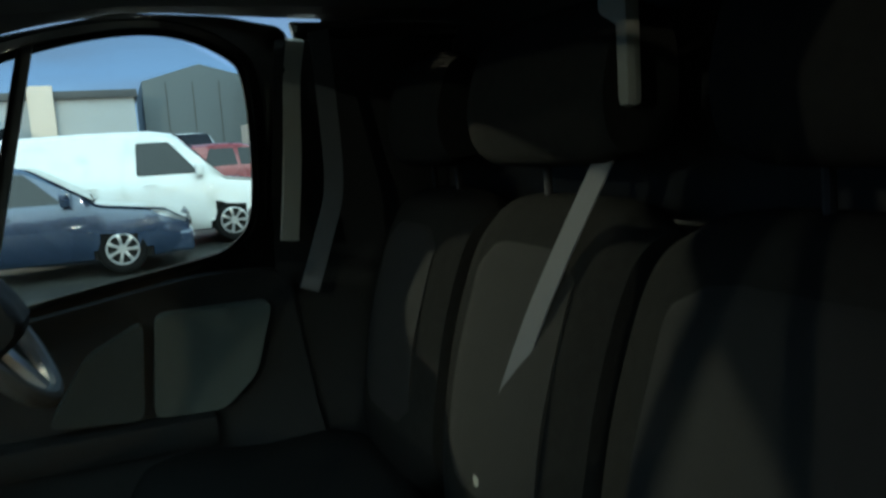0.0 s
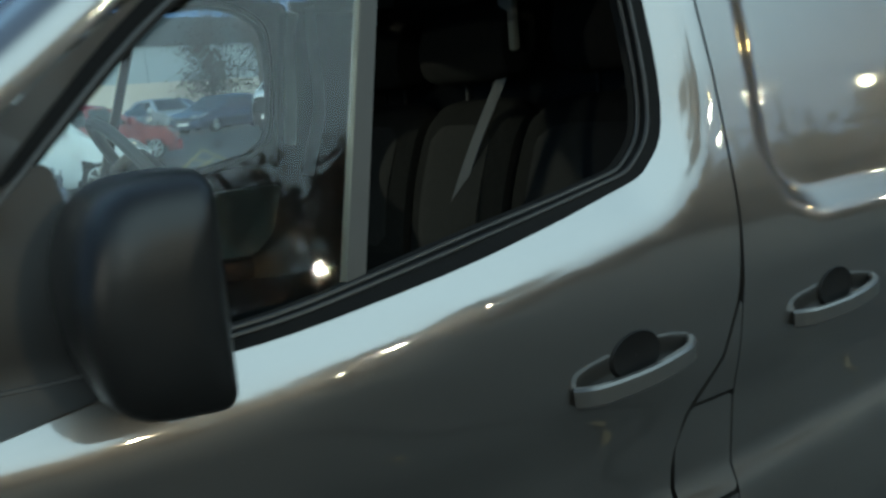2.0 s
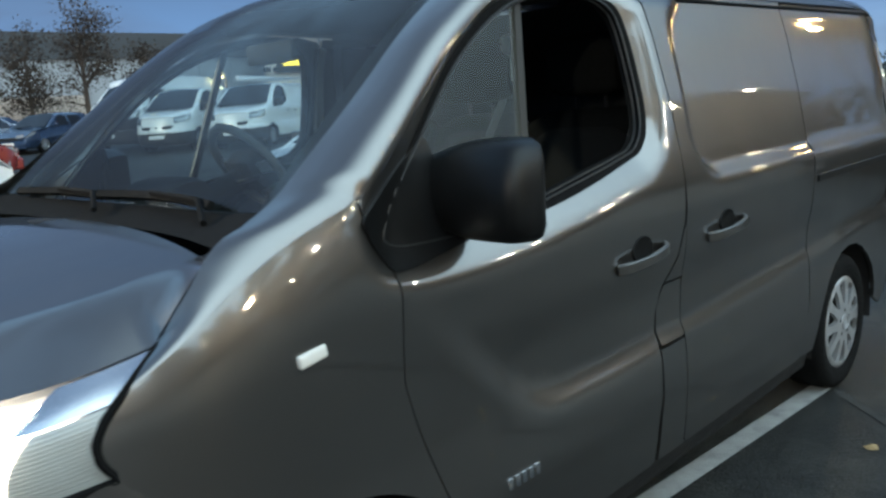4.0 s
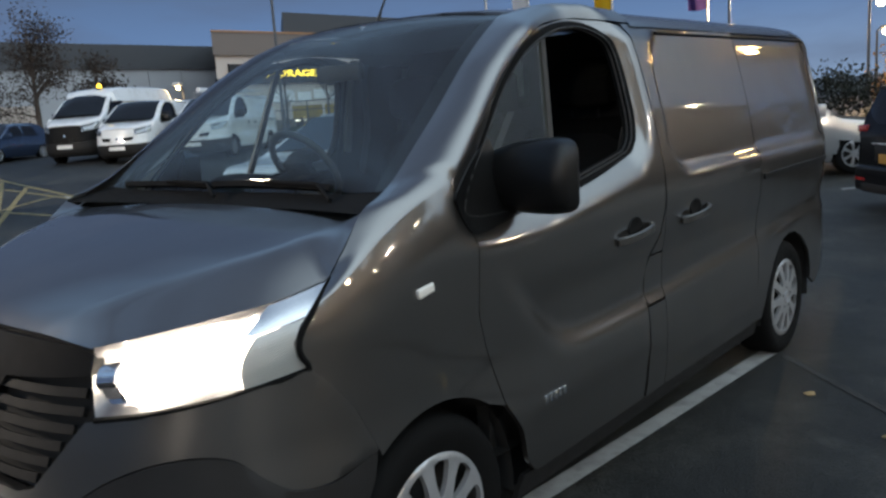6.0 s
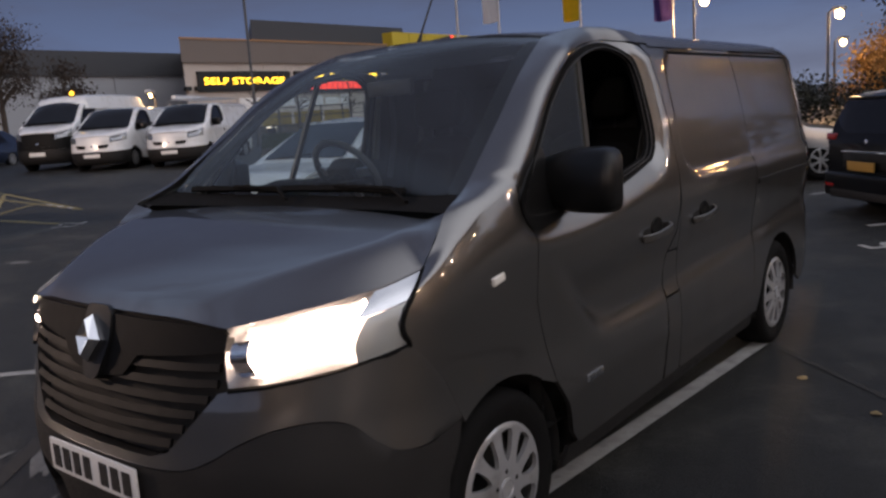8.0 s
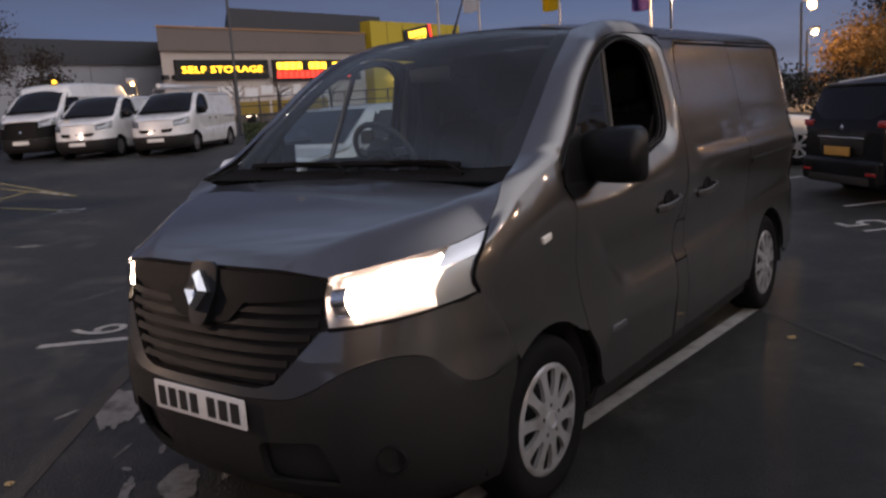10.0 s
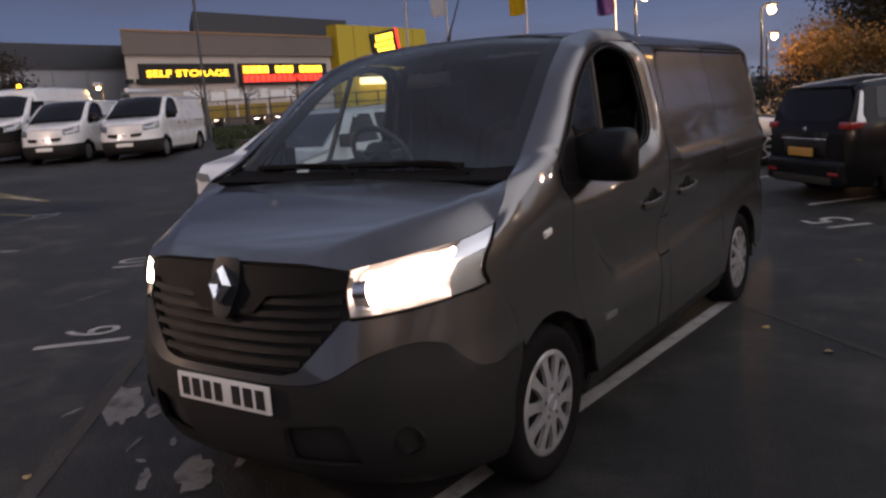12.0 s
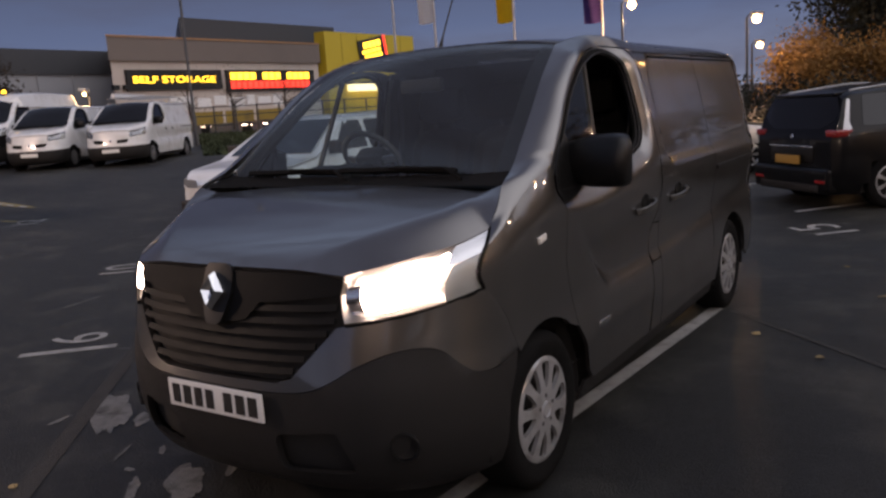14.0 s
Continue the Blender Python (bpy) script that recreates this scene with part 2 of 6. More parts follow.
def part(name, bm, material, parent=None, label="", smooth=35):
    """Links a bmesh as one mesh object under a thing or a part."""
    me = bpy.data.meshes.new(name)
    bmesh.ops.recalc_face_normals(bm, faces=bm.faces)
    bm.to_mesh(me)
    bm.free()
    for m in (material if isinstance(material, (list, tuple)) else [material]):
        me.materials.append(m)
    if smooth:
        me.shade_smooth()
        me.set_sharp_from_angle(angle=radians(smooth))
    ob = new(name, me)
    if parent is not None:
        ob.parent = parent
    if label:
        ob["label"] = label
    return ob


def thing(name, m, label, category, group="", kind=""):
    ob = new(name)
    ob.empty_display_size = 0.1
    ob.matrix_basis = m
    return tagged(ob, label, category, group, kind)


def lerp(t, pts):
    """Smooth reading of a short table of (t, value)."""
    if t <= pts[0][0]:
        return pts[0][1]
    for (a, u), (b, v) in zip(pts, pts[1:]):
        if t <= b:
            return u + (v - u) * (t - a) / (b - a)
    return pts[-1][1]


def curve(pts, steps=8):
    """Catmull-Rom through short control points."""
    pts = [Vector(p) for p in pts]
    out = []
    for i in range(len(pts) - 1):
        p0, p1, p2, p3 = pts[max(i - 1, 0)], pts[i], pts[i + 1], pts[min(i + 2, len(pts) - 1)]
        for k in range(steps):
            t = k / steps
            out.append(0.5 * (2 * p1 + (p2 - p0) * t + (2 * p0 - 5 * p1 + 4 * p2 - p3) * t * t + (3 * p1 - p0 - 3 * p2 + p3) * t ** 3))
    return out + [pts[-1]]


def loop(pts, steps=6, sharp=()):
    """A closed rounded outline in 2D; corners named in sharp stay sharp."""
    n = len(pts)
    out = []
    for i in range(n):
        p0, p1, p2, p3 = (Vector(pts[(i + k) % n]) for k in (-1, 0, 1, 2))
        if i in sharp:
            p0 = p1
        if (i + 1) % n in sharp:
            p3 = p2
        for k in range(steps):
            t = k / steps
            out.append(0.5 * (2 * p1 + (p2 - p0) * t + (2 * p0 - 5 * p1 + 4 * p2 - p3) * t * t + (3 * p1 - p0 - 3 * p2 + p3) * t ** 3))
    return out


def round_poly(pts, r, seg=5):
    """A polygon with its corners rounded; r is one radius or one for each corner."""
    n, out = len(pts), []
    rs = r if isinstance(r, (list, tuple)) else [r] * n
    for i in range(n):
        p = Vector(pts[i])
        a, b = Vector(pts[i - 1]) - p, Vector(pts[(i + 1) % n]) - p
        d = min(rs[i], a.length * 0.49, b.length * 0.49)
        if d < 1e-4:
            out.append(p)
            continue
        s, e = p + a.normalized() * d, p + b.normalized() * d
        for k in range(seg + 1):
            t = k / seg
            out.append((1 - t) ** 2 * s + 2 * t * (1 - t) * p + t * t * e)
    return out


def inside(p, poly):
    x, y, c, j = p[0], p[1], False, len(poly) - 1
    for i in range(len(poly)):
        if (poly[i][1] > y) != (poly[j][1] > y) and x < (poly[j][0] - poly[i][0]) * (y - poly[i][1]) / (poly[j][1] - poly[i][1]) + poly[i][0]:
            c = not c
        j = i
    return c


def densify(poly, step):
    out = []
    for i, p in enumerate(poly):
        q = poly[(i + 1) % len(poly)]
        k = max(1, int((Vector(q) - Vector(p)).length / step))
        out += [Vector(p).lerp(Vector(q), j / k) for j in range(k)]
    return out


def sheet(poly, fn, step=0.05, holes=(), depth=0.0, way=None, flip=False):
    """A curved panel: the outline poly (2D) less holes, laid on fn(u, v) -> 3D, its edges turned in by depth along way."""
    rings = [densify(poly, step)] + [densify(h, step) for h in holes]
    vs, es = [], []
    for r in rings:
        k = len(vs)
        vs += [Vector((p[0], p[1])) for p in r]
        es += [(k + i, k + (i + 1) % len(r)) for i in range(len(r))]
    us, ws = [p[0] for p in rings[0]], [p[1] for p in rings[0]]
    edge = [Vector((p[0], p[1])) for r in rings for p in r]
    eu, ew = np.array([p[0] for p in edge]), np.array([p[1] for p in edge])
    u = min(us) + step * 0.5
    while u < max(us):
        w = min(ws) + step * 0.5
        while w < max(ws):
            if inside((u, w), rings[0]) and not any(inside((u, w), h) for h in rings[1:]) and np.min((eu - u) ** 2 + (ew - w) ** 2) > (step * 0.45) ** 2:
                vs.append(Vector((u, w)))
            w += step
        u += step
    v2, _, f2, *_ = delaunay_2d_cdt(vs, es, [], 1, 1e-5)
    bm = bmesh.new()
    bv = [bm.verts.new(fn(p[0], p[1])) for p in v2]
    for f in f2:
        c = sum((v2[i] for i in f), Vector((0, 0))) / len(f)
        if inside(c, rings[0]) and not any(inside(c, h) for h in rings[1:]):
            bm.faces.new([bv[i] for i in (reversed(f) if flip else f)])
    bmesh.ops.delete(bm, geom=[v for v in bm.verts if not v.link_faces], context="VERTS")
    if depth:
        rim = [e for e in bm.edges if len(e.link_faces) == 1]
        got = bmesh.ops.extrude_edge_only(bm, edges=rim)["geom"]
        for v in got:
            if isinstance(v, bmesh.types.BMVert):
                v.co += Vector(way(v.co) if callable(way) else way) * depth
    return bm


def coons(c0, c1, d0, d1, nu=24, nv=24, crown=None):
    """A patch between four edge curves: c0, c1 run along u at v = 0, 1; d0, d1 along v at u = 0, 1."""
    def at(c, t):
        x = t * (len(c) - 1)
        i = min(int(x), len(c) - 2)
        return c[i].lerp(c[i + 1], x - i)
    bm, rows = bmesh.new(), []
    for j in range(nv + 1):
        v, row = j / nv, []
        for i in range(nu + 1):
            u = i / nu
            p = at(c0, u) * (1 - v) + at(c1, u) * v + at(d0, v) * (1 - u) + at(d1, v) * u
            p = p - (c0[0] * (1 - u) * (1 - v) + c0[-1] * u * (1 - v) + c1[0] * (1 - u) * v + c1[-1] * u * v)
            if crown:
                p = p + Vector(crown(u, v))
            row.append(bm.verts.new(p))
        rows.append(row)
    for j in range(nv):
        for i in range(nu):
            bm.faces.new((rows[j][i], rows[j][i + 1], rows[j + 1][i + 1], rows[j + 1][i]))
    return bm


def box(bm, x0, x1, y0, y1, z0, z1, bevel=0.0, seg=2):
    """A box, its edges bevelled, added to bm."""
    vs = [bm.verts.new((x, y, z)) for x in (x0, x1) for y in (y0, y1) for z in (z0, z1)]
    fs = [bm.faces.new([vs[i] for i in q]) for q in ((0, 1, 3, 2), (4, 6, 7, 5), (0, 4, 5, 1), (2, 3, 7, 6), (0, 2, 6, 4), (1, 5, 7, 3))]
    if bevel:
        es = list({e for f in fs for e in f.edges})
        bmesh.ops.bevel(bm, geom=es, offset=bevel, segments=seg, affect="EDGES", profile=0.6)
    return bm


def boxed(*a, **k):
    return box(bmesh.new(), *a, **k)


def tube(path, r, sides=8, close=True, bm=None):
    """A round bar along path; r is one radius or one for each point."""
    bm = bm or bmesh.new()
    path = [Vector(p) for p in path]
    rows = []
    for i, p in enumerate(path):
        d = (path[min(i + 1, len(path) - 1)] - path[max(i - 1, 0)]).normalized()
        a = d.orthogonal().normalized() if i == 0 else (rows_a - d * rows_a.dot(d)).normalized()
        rows_a = a
        b = d.cross(a)
        rr = r[i] if isinstance(r, (list, tuple)) else r
        rows.append([bm.verts.new(p + (a * math.cos(k * math.tau / sides) + b * math.sin(k * math.tau / sides)) * rr) for k in range(sides)])
    for q, s in zip(rows, rows[1:]):
        for k in range(sides):
            bm.faces.new((q[k], q[(k + 1) % sides], s[(k + 1) % sides], s[k]))
    if close:
        bm.faces.new(rows[0][::-1])
        bm.faces.new(rows[-1])
    return bm


def lathe(profile, sides=40, axis="x", bm=None, close=False):
    """Turns (along, radius) pairs about an axis."""
    bm = bm or bmesh.new()
    rows = []
    for a, r in profile:
        row = []
        for k in range(sides):
            c, s = math.cos(k * math.tau / sides) * r, math.sin(k * math.tau / sides) * r
            row.append(bm.verts.new((a, c, s) if axis == "x" else (c, a, s) if axis == "y" else (c, s, a)))
        rows.append(row)
    for q, w in zip(rows, rows[1:]):
        for k in range(sides):
            bm.faces.new((q[k], q[(k + 1) % sides], w[(k + 1) % sides], w[k]))
    if close:
        bm.faces.new(rows[0][::-1])
        bm.faces.new(rows[-1])
    return bm


def strip(path, side, width, thick):
    """A flat band along path, width wide towards side."""
    bm = bmesh.new()
    side = Vector(side).normalized()
    path = [Vector(p) for p in path]
    rows = []
    for i, p in enumerate(path):
        d = (path[min(i + 1, len(path) - 1)] - path[max(i - 1, 0)]).normalized()
        s = (side - d * side.dot(d)).normalized()
        n = d.cross(s)
        rows.append([bm.verts.new(p + s * a * width / 2 + n * b * thick / 2) for a, b in ((-1, -1), (1, -1), (1, 1), (-1, 1))])
    for q, w in zip(rows, rows[1:]):
        for k in range(4):
            bm.faces.new((q[k], q[(k + 1) % 4], w[(k + 1) % 4], w[k]))
    bm.faces.new(rows[0][::-1])
    bm.faces.new(rows[-1])
    return bm


def moved(bm, m):
    bmesh.ops.transform(bm, matrix=m, verts=bm.verts)
    return bm


def mirrored(bm):
    bmesh.ops.scale(bm, vec=(-1, 1, 1), verts=bm.verts)
    bmesh.ops.reverse_faces(bm, faces=bm.faces)
    return bm

# ---------------------------------------------------------------- the grey van: surfaces
HALF = [(0.18, 0.90), (0.28, 0.935), (0.42, 0.955), (0.55, 0.955), (0.75, 0.948), (0.90, 0.955), (1.05, 0.966), (1.14, 0.972), (1.22, 0.968), (1.30, 0.958), (1.5, 0.923), (1.7, 0.878), (1.80, 0.850), (1.87, 0.80)]
NOSE = [(0.18, 0.16), (0.24, 0.06), (0.32, 0.005), (0.42, -0.02), (0.52, -0.03), (0.64, -0.03), (0.80, 0.0), (0.95, 0.035), (1.06, 0.062)]
CREASE = [(1.12, 1.14), (1.22, 1.05), (1.34, 0.93), (1.47, 0.80), (1.58, 0.735), (1.70, 0.71), (1.90, 0.705), (2.4, 0.715), (3.4, 0.75), (4.4, 0.80)]
PW, DEEP, QW = 2.8, 0.85, 1.25


DOORWIN = loop([(1.15, 1.235), (1.46, 1.232), (1.70, 1.262), (2.08, 1.330), (2.19, 1.365), (2.243, 1.46), (2.240, 1.72), (2.19, 1.80), (2.05, 1.842), (1.85, 1.822), (1.65, 1.757), (1.45, 1.63), (1.27, 1.455), (1.13, 1.30)], 5)
WINA = np.array([(p.x, p.y) for p in DOORWIN])
WIND = np.roll(WINA, -1, 0) - WINA


def outside_window(y, z):
    """How far a point of the flank lies outside the door window."""
    if inside((y, z), DOORWIN):
        return 0.0
    r = np.array((y, z)) - WINA
    t = np.clip((r * WIND).sum(1) / (WIND * WIND).sum(1), 0, 1)
    return float(np.sqrt(((r - WIND * t[:, None]) ** 2).sum(1).min()))


def step01(t):
    t = min(1, max(0, t))
    return t * t * (3 - 2 * t)


def side_x(y, z):
    """Half width of the body at y, z."""
    x = lerp(z, HALF)
    yf = lerp(z, NOSE) + max(0, z - 1.05)
    t = (y - yf) / DEEP
    if t < 1:
        x *= (1 - (1 - max(t, 0)) ** PW) ** (1 / PW)
    if y > 1.1:
        d = lerp(y, CREASE) - z
        x += (0.017 - 0.010 * step01((y - 2.15) / 0.3)) * step01(d / 0.10 + 0.5) * step01((z - 0.42) / 0.15) * step01((y - 1.15) / 0.3)
        x -= 0.012 * step01((z - lerp(y, CREASE)) / 0.05) * step01((1.02 - z) / 0.15) * step01((y - 1.2) / 0.3)
    if 1.0 < y < 2.42 and z > 1.1:
        d = outside_window(y, z) / 0.085
        x -= 0.040 * (1 - 0.6 * min(1, d) - 0.4 * step01(d))
    if y > 2.42:
        qy, qz = abs(y - 3.68) - 1.18 + 0.16, abs(z - 1.53) - 0.295 + 0.16
        d = math.hypot(max(qy, 0), max(qz, 0)) + min(max(qy, qz), 0) - 0.16
        x -= 0.028 * step01(0.5 - d / 0.045)
    if y > 4.5:
        x -= 0.12 * ((y - 4.5) / 0.46) ** 2.6
    return x


def left(y, z):
    return Vector((side_x(y, z), y, z))


def front(q, z):
    """The nose, wrapped round its corners: q runs from the middle out."""
    a = min(abs(q) / QW, 1) * math.pi / 2
    w = lerp(z, HALF)
    x = w * math.sin(a) ** (2 / PW)
    return Vector((math.copysign(x, q), lerp(z, NOSE) + DEEP * (1 - math.cos(a) ** (2 / PW)), z))


def both(pts):
    """A right half outline, from the middle outwards and back, closed over both sides."""
    return [Vector(p) for p in pts] + [Vector((-p[0], p[1])) for p in reversed(pts) if abs(p[0]) > 1e-6]


def arc(cy, cz, r, a0, a1, n=12):
    return [(cy + r * math.cos(radians(a0 + (a1 - a0) * i / n)), cz + r * math.sin(radians(a0 + (a1 - a0) * i / n))) for i in range(n + 1)]


van = thing("panel_van", pose(0, 0, 0), "dark grey metallic panel van with lit headlamps on tarmac", "van")


def pane(y, z):
    """The flat plane of the door glass."""
    return Vector((0.862 - 0.235 * (z - 1.43), y, z))


def side_panel(name, poly, material=PAINT, step=0.05, holes=(), depth=0.02, off=0.0, label="", sides=(1, -1), parent=None, fn=left):
    """One body panel on each flank, its edges turned in."""
    made = []
    for s in sides:
        bm = sheet(poly, lambda y, z: fn(y, z) + Vector((off, 0, 0)), step, holes, depth, (-1, 0, 0))
        if s < 0:
            mirrored(bm)
        made.append(part(name, bm, material, parent or van, label))
    return made


DOOR = [(1.122, 1.165), (1.118, 0.94), (1.15, 0.83), (1.23, 0.615), (1.31, 0.50), (1.34, 0.38), (1.40, 0.315), (2.20, 0.315), (2.212, 0.57), (2.226, 0.82), (2.26, 0.90), (2.345, 0.99), (2.382, 1.10), (2.391, 1.25), (2.376, 1.50), (2.361, 1.70), (2.349, 1.80), (2.318, 1.848), (2.20, 1.866), (1.98, 1.870), (1.73, 1.826), (1.50, 1.703), (1.31, 1.556), (1.13, 1.406), (1.04, 1.352)]
side_panel("front_door", round_poly(DOOR, 0.02, 3), holes=[DOORWIN], step=0.032)
side_panel("front_wing", [(0.486, 0.952), (0.462, 0.985), (0.459, 1.020), (0.480, 1.060), (0.527, 1.100), (0.585, 1.130), (0.655, 1.174), (0.749, 1.236), (0.855, 1.290), (0.95, 1.326), (1.037, 1.354), (1.044, 1.322), (1.112, 1.19), (1.118, 1.15), (1.115, 0.94), (1.147, 0.828), (1.227, 0.612)] + arc(0.902, 0.32, 0.405, 47, 124)[1:] + [(0.60, 0.82)], step=0.034)
side_panel("sliding_door", round_poly([(2.397, 0.92), (2.397, 0.315), (3.46, 0.315), (3.50, 0.60), (3.52, 0.9), (3.52, 1.848), (2.335, 1.858), (2.357, 1.80), (2.367, 1.70), (2.382, 1.5), (2.397, 1.25)], [0.03] * 6 + [0.004] * 5, 3), step=0.022)
side_panel("rear_quarter", [(3.527, 1.842), (3.527, 0.9), (3.508, 0.60), (3.468, 0.42), (3.46, 0.32), (3.60, 0.315)] + arc(4.031, 0.32, 0.405, 176, 8)[1:] + [(4.55, 0.315), (4.84, 0.50), (4.95, 0.55), (4.955, 1.5), (4.93, 1.842)], step=0.036)
side_panel("fuel_flap", round_poly([(2.235, 0.71), (2.392, 0.71), (2.392, 0.905), (2.275, 0.905), (2.235, 0.84)], 0.012, 3), step=0.03)
side_panel("door_shut_panel", [(2.222, 0.315), (2.393, 0.315), (2.393, 0.70), (2.228, 0.70)], step=0.05)
side_panel("door_shut_upper", [(2.285, 0.912), (2.393, 0.912), (2.394, 1.08), (2.388, 1.09), (2.352, 0.985)], step=0.04)
side_panel("sill_cover", [(1.33, 0.22), (3.62, 0.22), (3.60, 0.308), (1.355, 0.308)], PLASTIC, off=-0.02)
# window seals, the black sail panel and the glass
side_panel("window_seal", [Vector(p) + (Vector((1.78, 1.54)) - Vector(p)).normalized() * -0.022 for p in DOORWIN], RUBBER, 0.04, [[Vector(p) + (Vector((1.8, 1.54)) - Vector(p)).normalized() * 0.008 for p in DOORWIN]], 0.022, 0.004)
side_panel("seal_lip", [Vector(p) + (Vector((1.78, 1.54)) - Vector(p)).normalized() * 0.002 for p in DOORWIN], RUBBER, 0.04, [[Vector(p) + (Vector((1.8, 1.54)) - Vector(p)).normalized() * 0.016 for p in DOORWIN]], 0.014, -0.012)
# seal ribs, coloured lighter than the rubber to stand for its highlights
for inset, off in ((0.004, 0.006), (0.012, -0.008)):
    for s in (1, -1):
        ring = [Vector(p) + (Vector((1.8, 1.54)) - Vector(p)).normalized() * inset for p in DOORWIN]
        rib = tube([left(p.x, p.y) + Vector((off, 0, 0)) for p in ring + ring[:1]], 0.0035, 6, False)
        part("seal_rib", mirrored(rib) if s < 0 else rib, SEALRIB, van)
side_panel("sail_panel", round_poly([(1.035, 1.31), (1.112, 1.186), (1.19, 1.187), (1.46, 1.225), (1.46, 1.26), (1.335, 1.29), (1.30, 1.47), (1.20, 1.415)], 0.02, 3), MIRRORBLACK, 0.03, (), 0.03, 0.007)
side_panel("quarter_glass", [(1.30, 1.25), (1.635, 1.256), (1.80, 1.80), (1.65, 1.757), (1.45, 1.635), (1.29, 1.48)], GLASS, 0.06, (), 0, 0, fn=pane)
side_panel("window_divider", [(1.632, 1.25), (1.662, 1.252), (1.824, 1.815), (1.794, 1.805)], DIVIDER, 0.05, (), 0.02, 0.006, fn=pane)
side_panel("door_glass", [(1.655, 1.255), (2.24, 1.38), (2.24, 1.74), (2.05, 1.845), (1.82, 1.81)], GLASS, 0.08, (), 0, -0.004, sides=(-1,), fn=pane)

# nose
V = Vector
BUMPLINE = [(p.x, p.y) for p in curve([V(p) for p in [(0.0, 0.634), (0.15, 0.636), (0.27, 0.648), (0.36, 0.685), (0.45, 0.735), (0.56, 0.772), (0.68, 0.785), (0.79, 0.765), (0.88, 0.70), (0.96, 0.655), (1.06, 0.645), (1.150, 0.672)]], 4)]
part("front_bumper", sheet(both([(0.0, 0.668), (0.16, 0.670), (0.215, 0.69), (0.28, 0.765), (0.37, 0.872), (0.42, 0.882), (0.60, 0.893), (0.78, 0.918), (0.94, 0.945), (0.972, 0.950), (1.030, 0.90), (1.106, 0.80), (1.158, 0.70)] + BUMPLINE[::-1]), front, 0.03, (), 0.03, (0, 1, 0)), PAINT, van)
part("lower_bumper", sheet(both([(q, z - 0.004) for q, z in BUMPLINE] + [(1.140, 0.60), (1.096, 0.50), (1.076, 0.40), (1.070, 0.30), (1.02, 0.235), (0.6, 0.20), (0.0, 0.20)]), front, 0.04, [round_poly([(s * 0.36, 0.50), (s * 0.14, 0.47), (s * 0.14, 0.32), (s * 0.42, 0.33)], 0.03, 3) for s in (1, -1)], 0.03, (0, 1, 0)), PLASTIC, van, "unpainted black plastic lower bumper")
part("bumper_intake", sheet(both([(0.0, 0.51), (0.46, 0.52), (0.46, 0.30), (0.0, 0.29)]), lambda q, z: front(q, z) + Vector((0, 0.05, 0)), 0.05), UNDER, van)
for s in (1, -1):
    c = front(s * 0.62, 0.43)
    bm = lathe([(0.0, 0.058), (-0.012, 0.055), (-0.012, 0.046), (0.004, 0.044), (0.010, 0.001)], 24, "y")
    part("fog_lamp", moved(bm, Matrix.Translation(c + Vector((0, -0.004, 0))) @ Matrix.Rotation(radians(28 * s), 4, "Z")), GLOSSBLACK, van)
# grille: backing, slats and the badge on its shield
GRILLE = both([(0.0, 1.052), (0.20, 1.050), (0.385, 1.04), (0.375, 0.88), (0.275, 0.765), (0.21, 0.69), (0.16, 0.672), (0.0, 0.670)])
part("grille_backing", sheet(GRILLE, lambda q, z: front(q, z) + Vector((0, 0.035, 0)), 0.05), UNDER, van)
for k, z in enumerate((0.715, 0.76, 0.805, 0.85, 0.895, 0.94)):
    reach = lerp(z, [(0.69, 0.20), (0.765, 0.265), (0.88, 0.36), (1.05, 0.37)])
    path = [front(-reach + 2 * reach * i / 28, z) + Vector((0, 0.008, -0.012 * (1 - abs(i - 14) / 14))) for i in range(29)]
    part("grille_slat", strip(path, (0, 0.5, 1), 0.024, 0.012), GRILLEBLACK, van)
part("grille_top_panel", sheet(both([(0.0, 1.064), (0.20, 1.061), (0.385, 1.05), (0.38, 0.985), (0.18, 0.965), (0.10, 0.955), (0.06, 0.89), (0.0, 0.87)]), lambda q, z: front(q, z) + Vector((0, -0.004, 0)), 0.03, (), 0.03, (0, 1, 0)), GRILLEBLACK, van)
# the maker's mark as a plain upright lozenge
part("badge_shield", moved(sheet(round_poly([(-0.045, -0.135), (0.045, -0.135), (0.094, 0.0), (0.086, 0.088), (0.060, 0.112), (-0.060, 0.112), (-0.086, 0.088), (-0.094, 0.0)], 0.03, 3), lambda x, z: V((x, -0.012 * (1 - (x / 0.12) ** 2), z)), 0.02, (), 0.09, (0, 1, 0)), pose(0, 0.034, 0.985, -16, 0, 0) @ Matrix.Diagonal((0.86, 1.0, 0.95, 1.0))), GLOSSBLACK, van, "black shield behind the badge")
bm = bmesh.new()
ring_o = [(0, 0.086), (0.066, 0), (0, -0.086), (-0.066, 0)]
ring_i = [(0, 0.030), (0.017, 0), (0, -0.030), (-0.017, 0)]
vb = [bm.verts.new((x, 0.03, z)) for x, z in ring_o]
vo = [bm.verts.new((x, 0.0, z)) for x, z in ring_o]
vm = [bm.verts.new((x * 0.66, -0.026, z * 0.74)) for x, z in ring_o]
vi = [bm.verts.new((x, 0.0, z)) for x, z in ring_i]
for a, b in ((vb, vo), (vo, vm), (vm, vi)):
    for k in range(4):
        bm.faces.new((a[k], a[(k + 1) % 4], b[(k + 1) % 4], b[k]))
part("badge", moved(bm, pose(0, 0.010, 0.990, -16, 0, 0) @ Matrix.Diagonal((0.87, 1.0, 0.87, 1.0))), CHROME, van, "chrome lozenge badge", smooth=0)
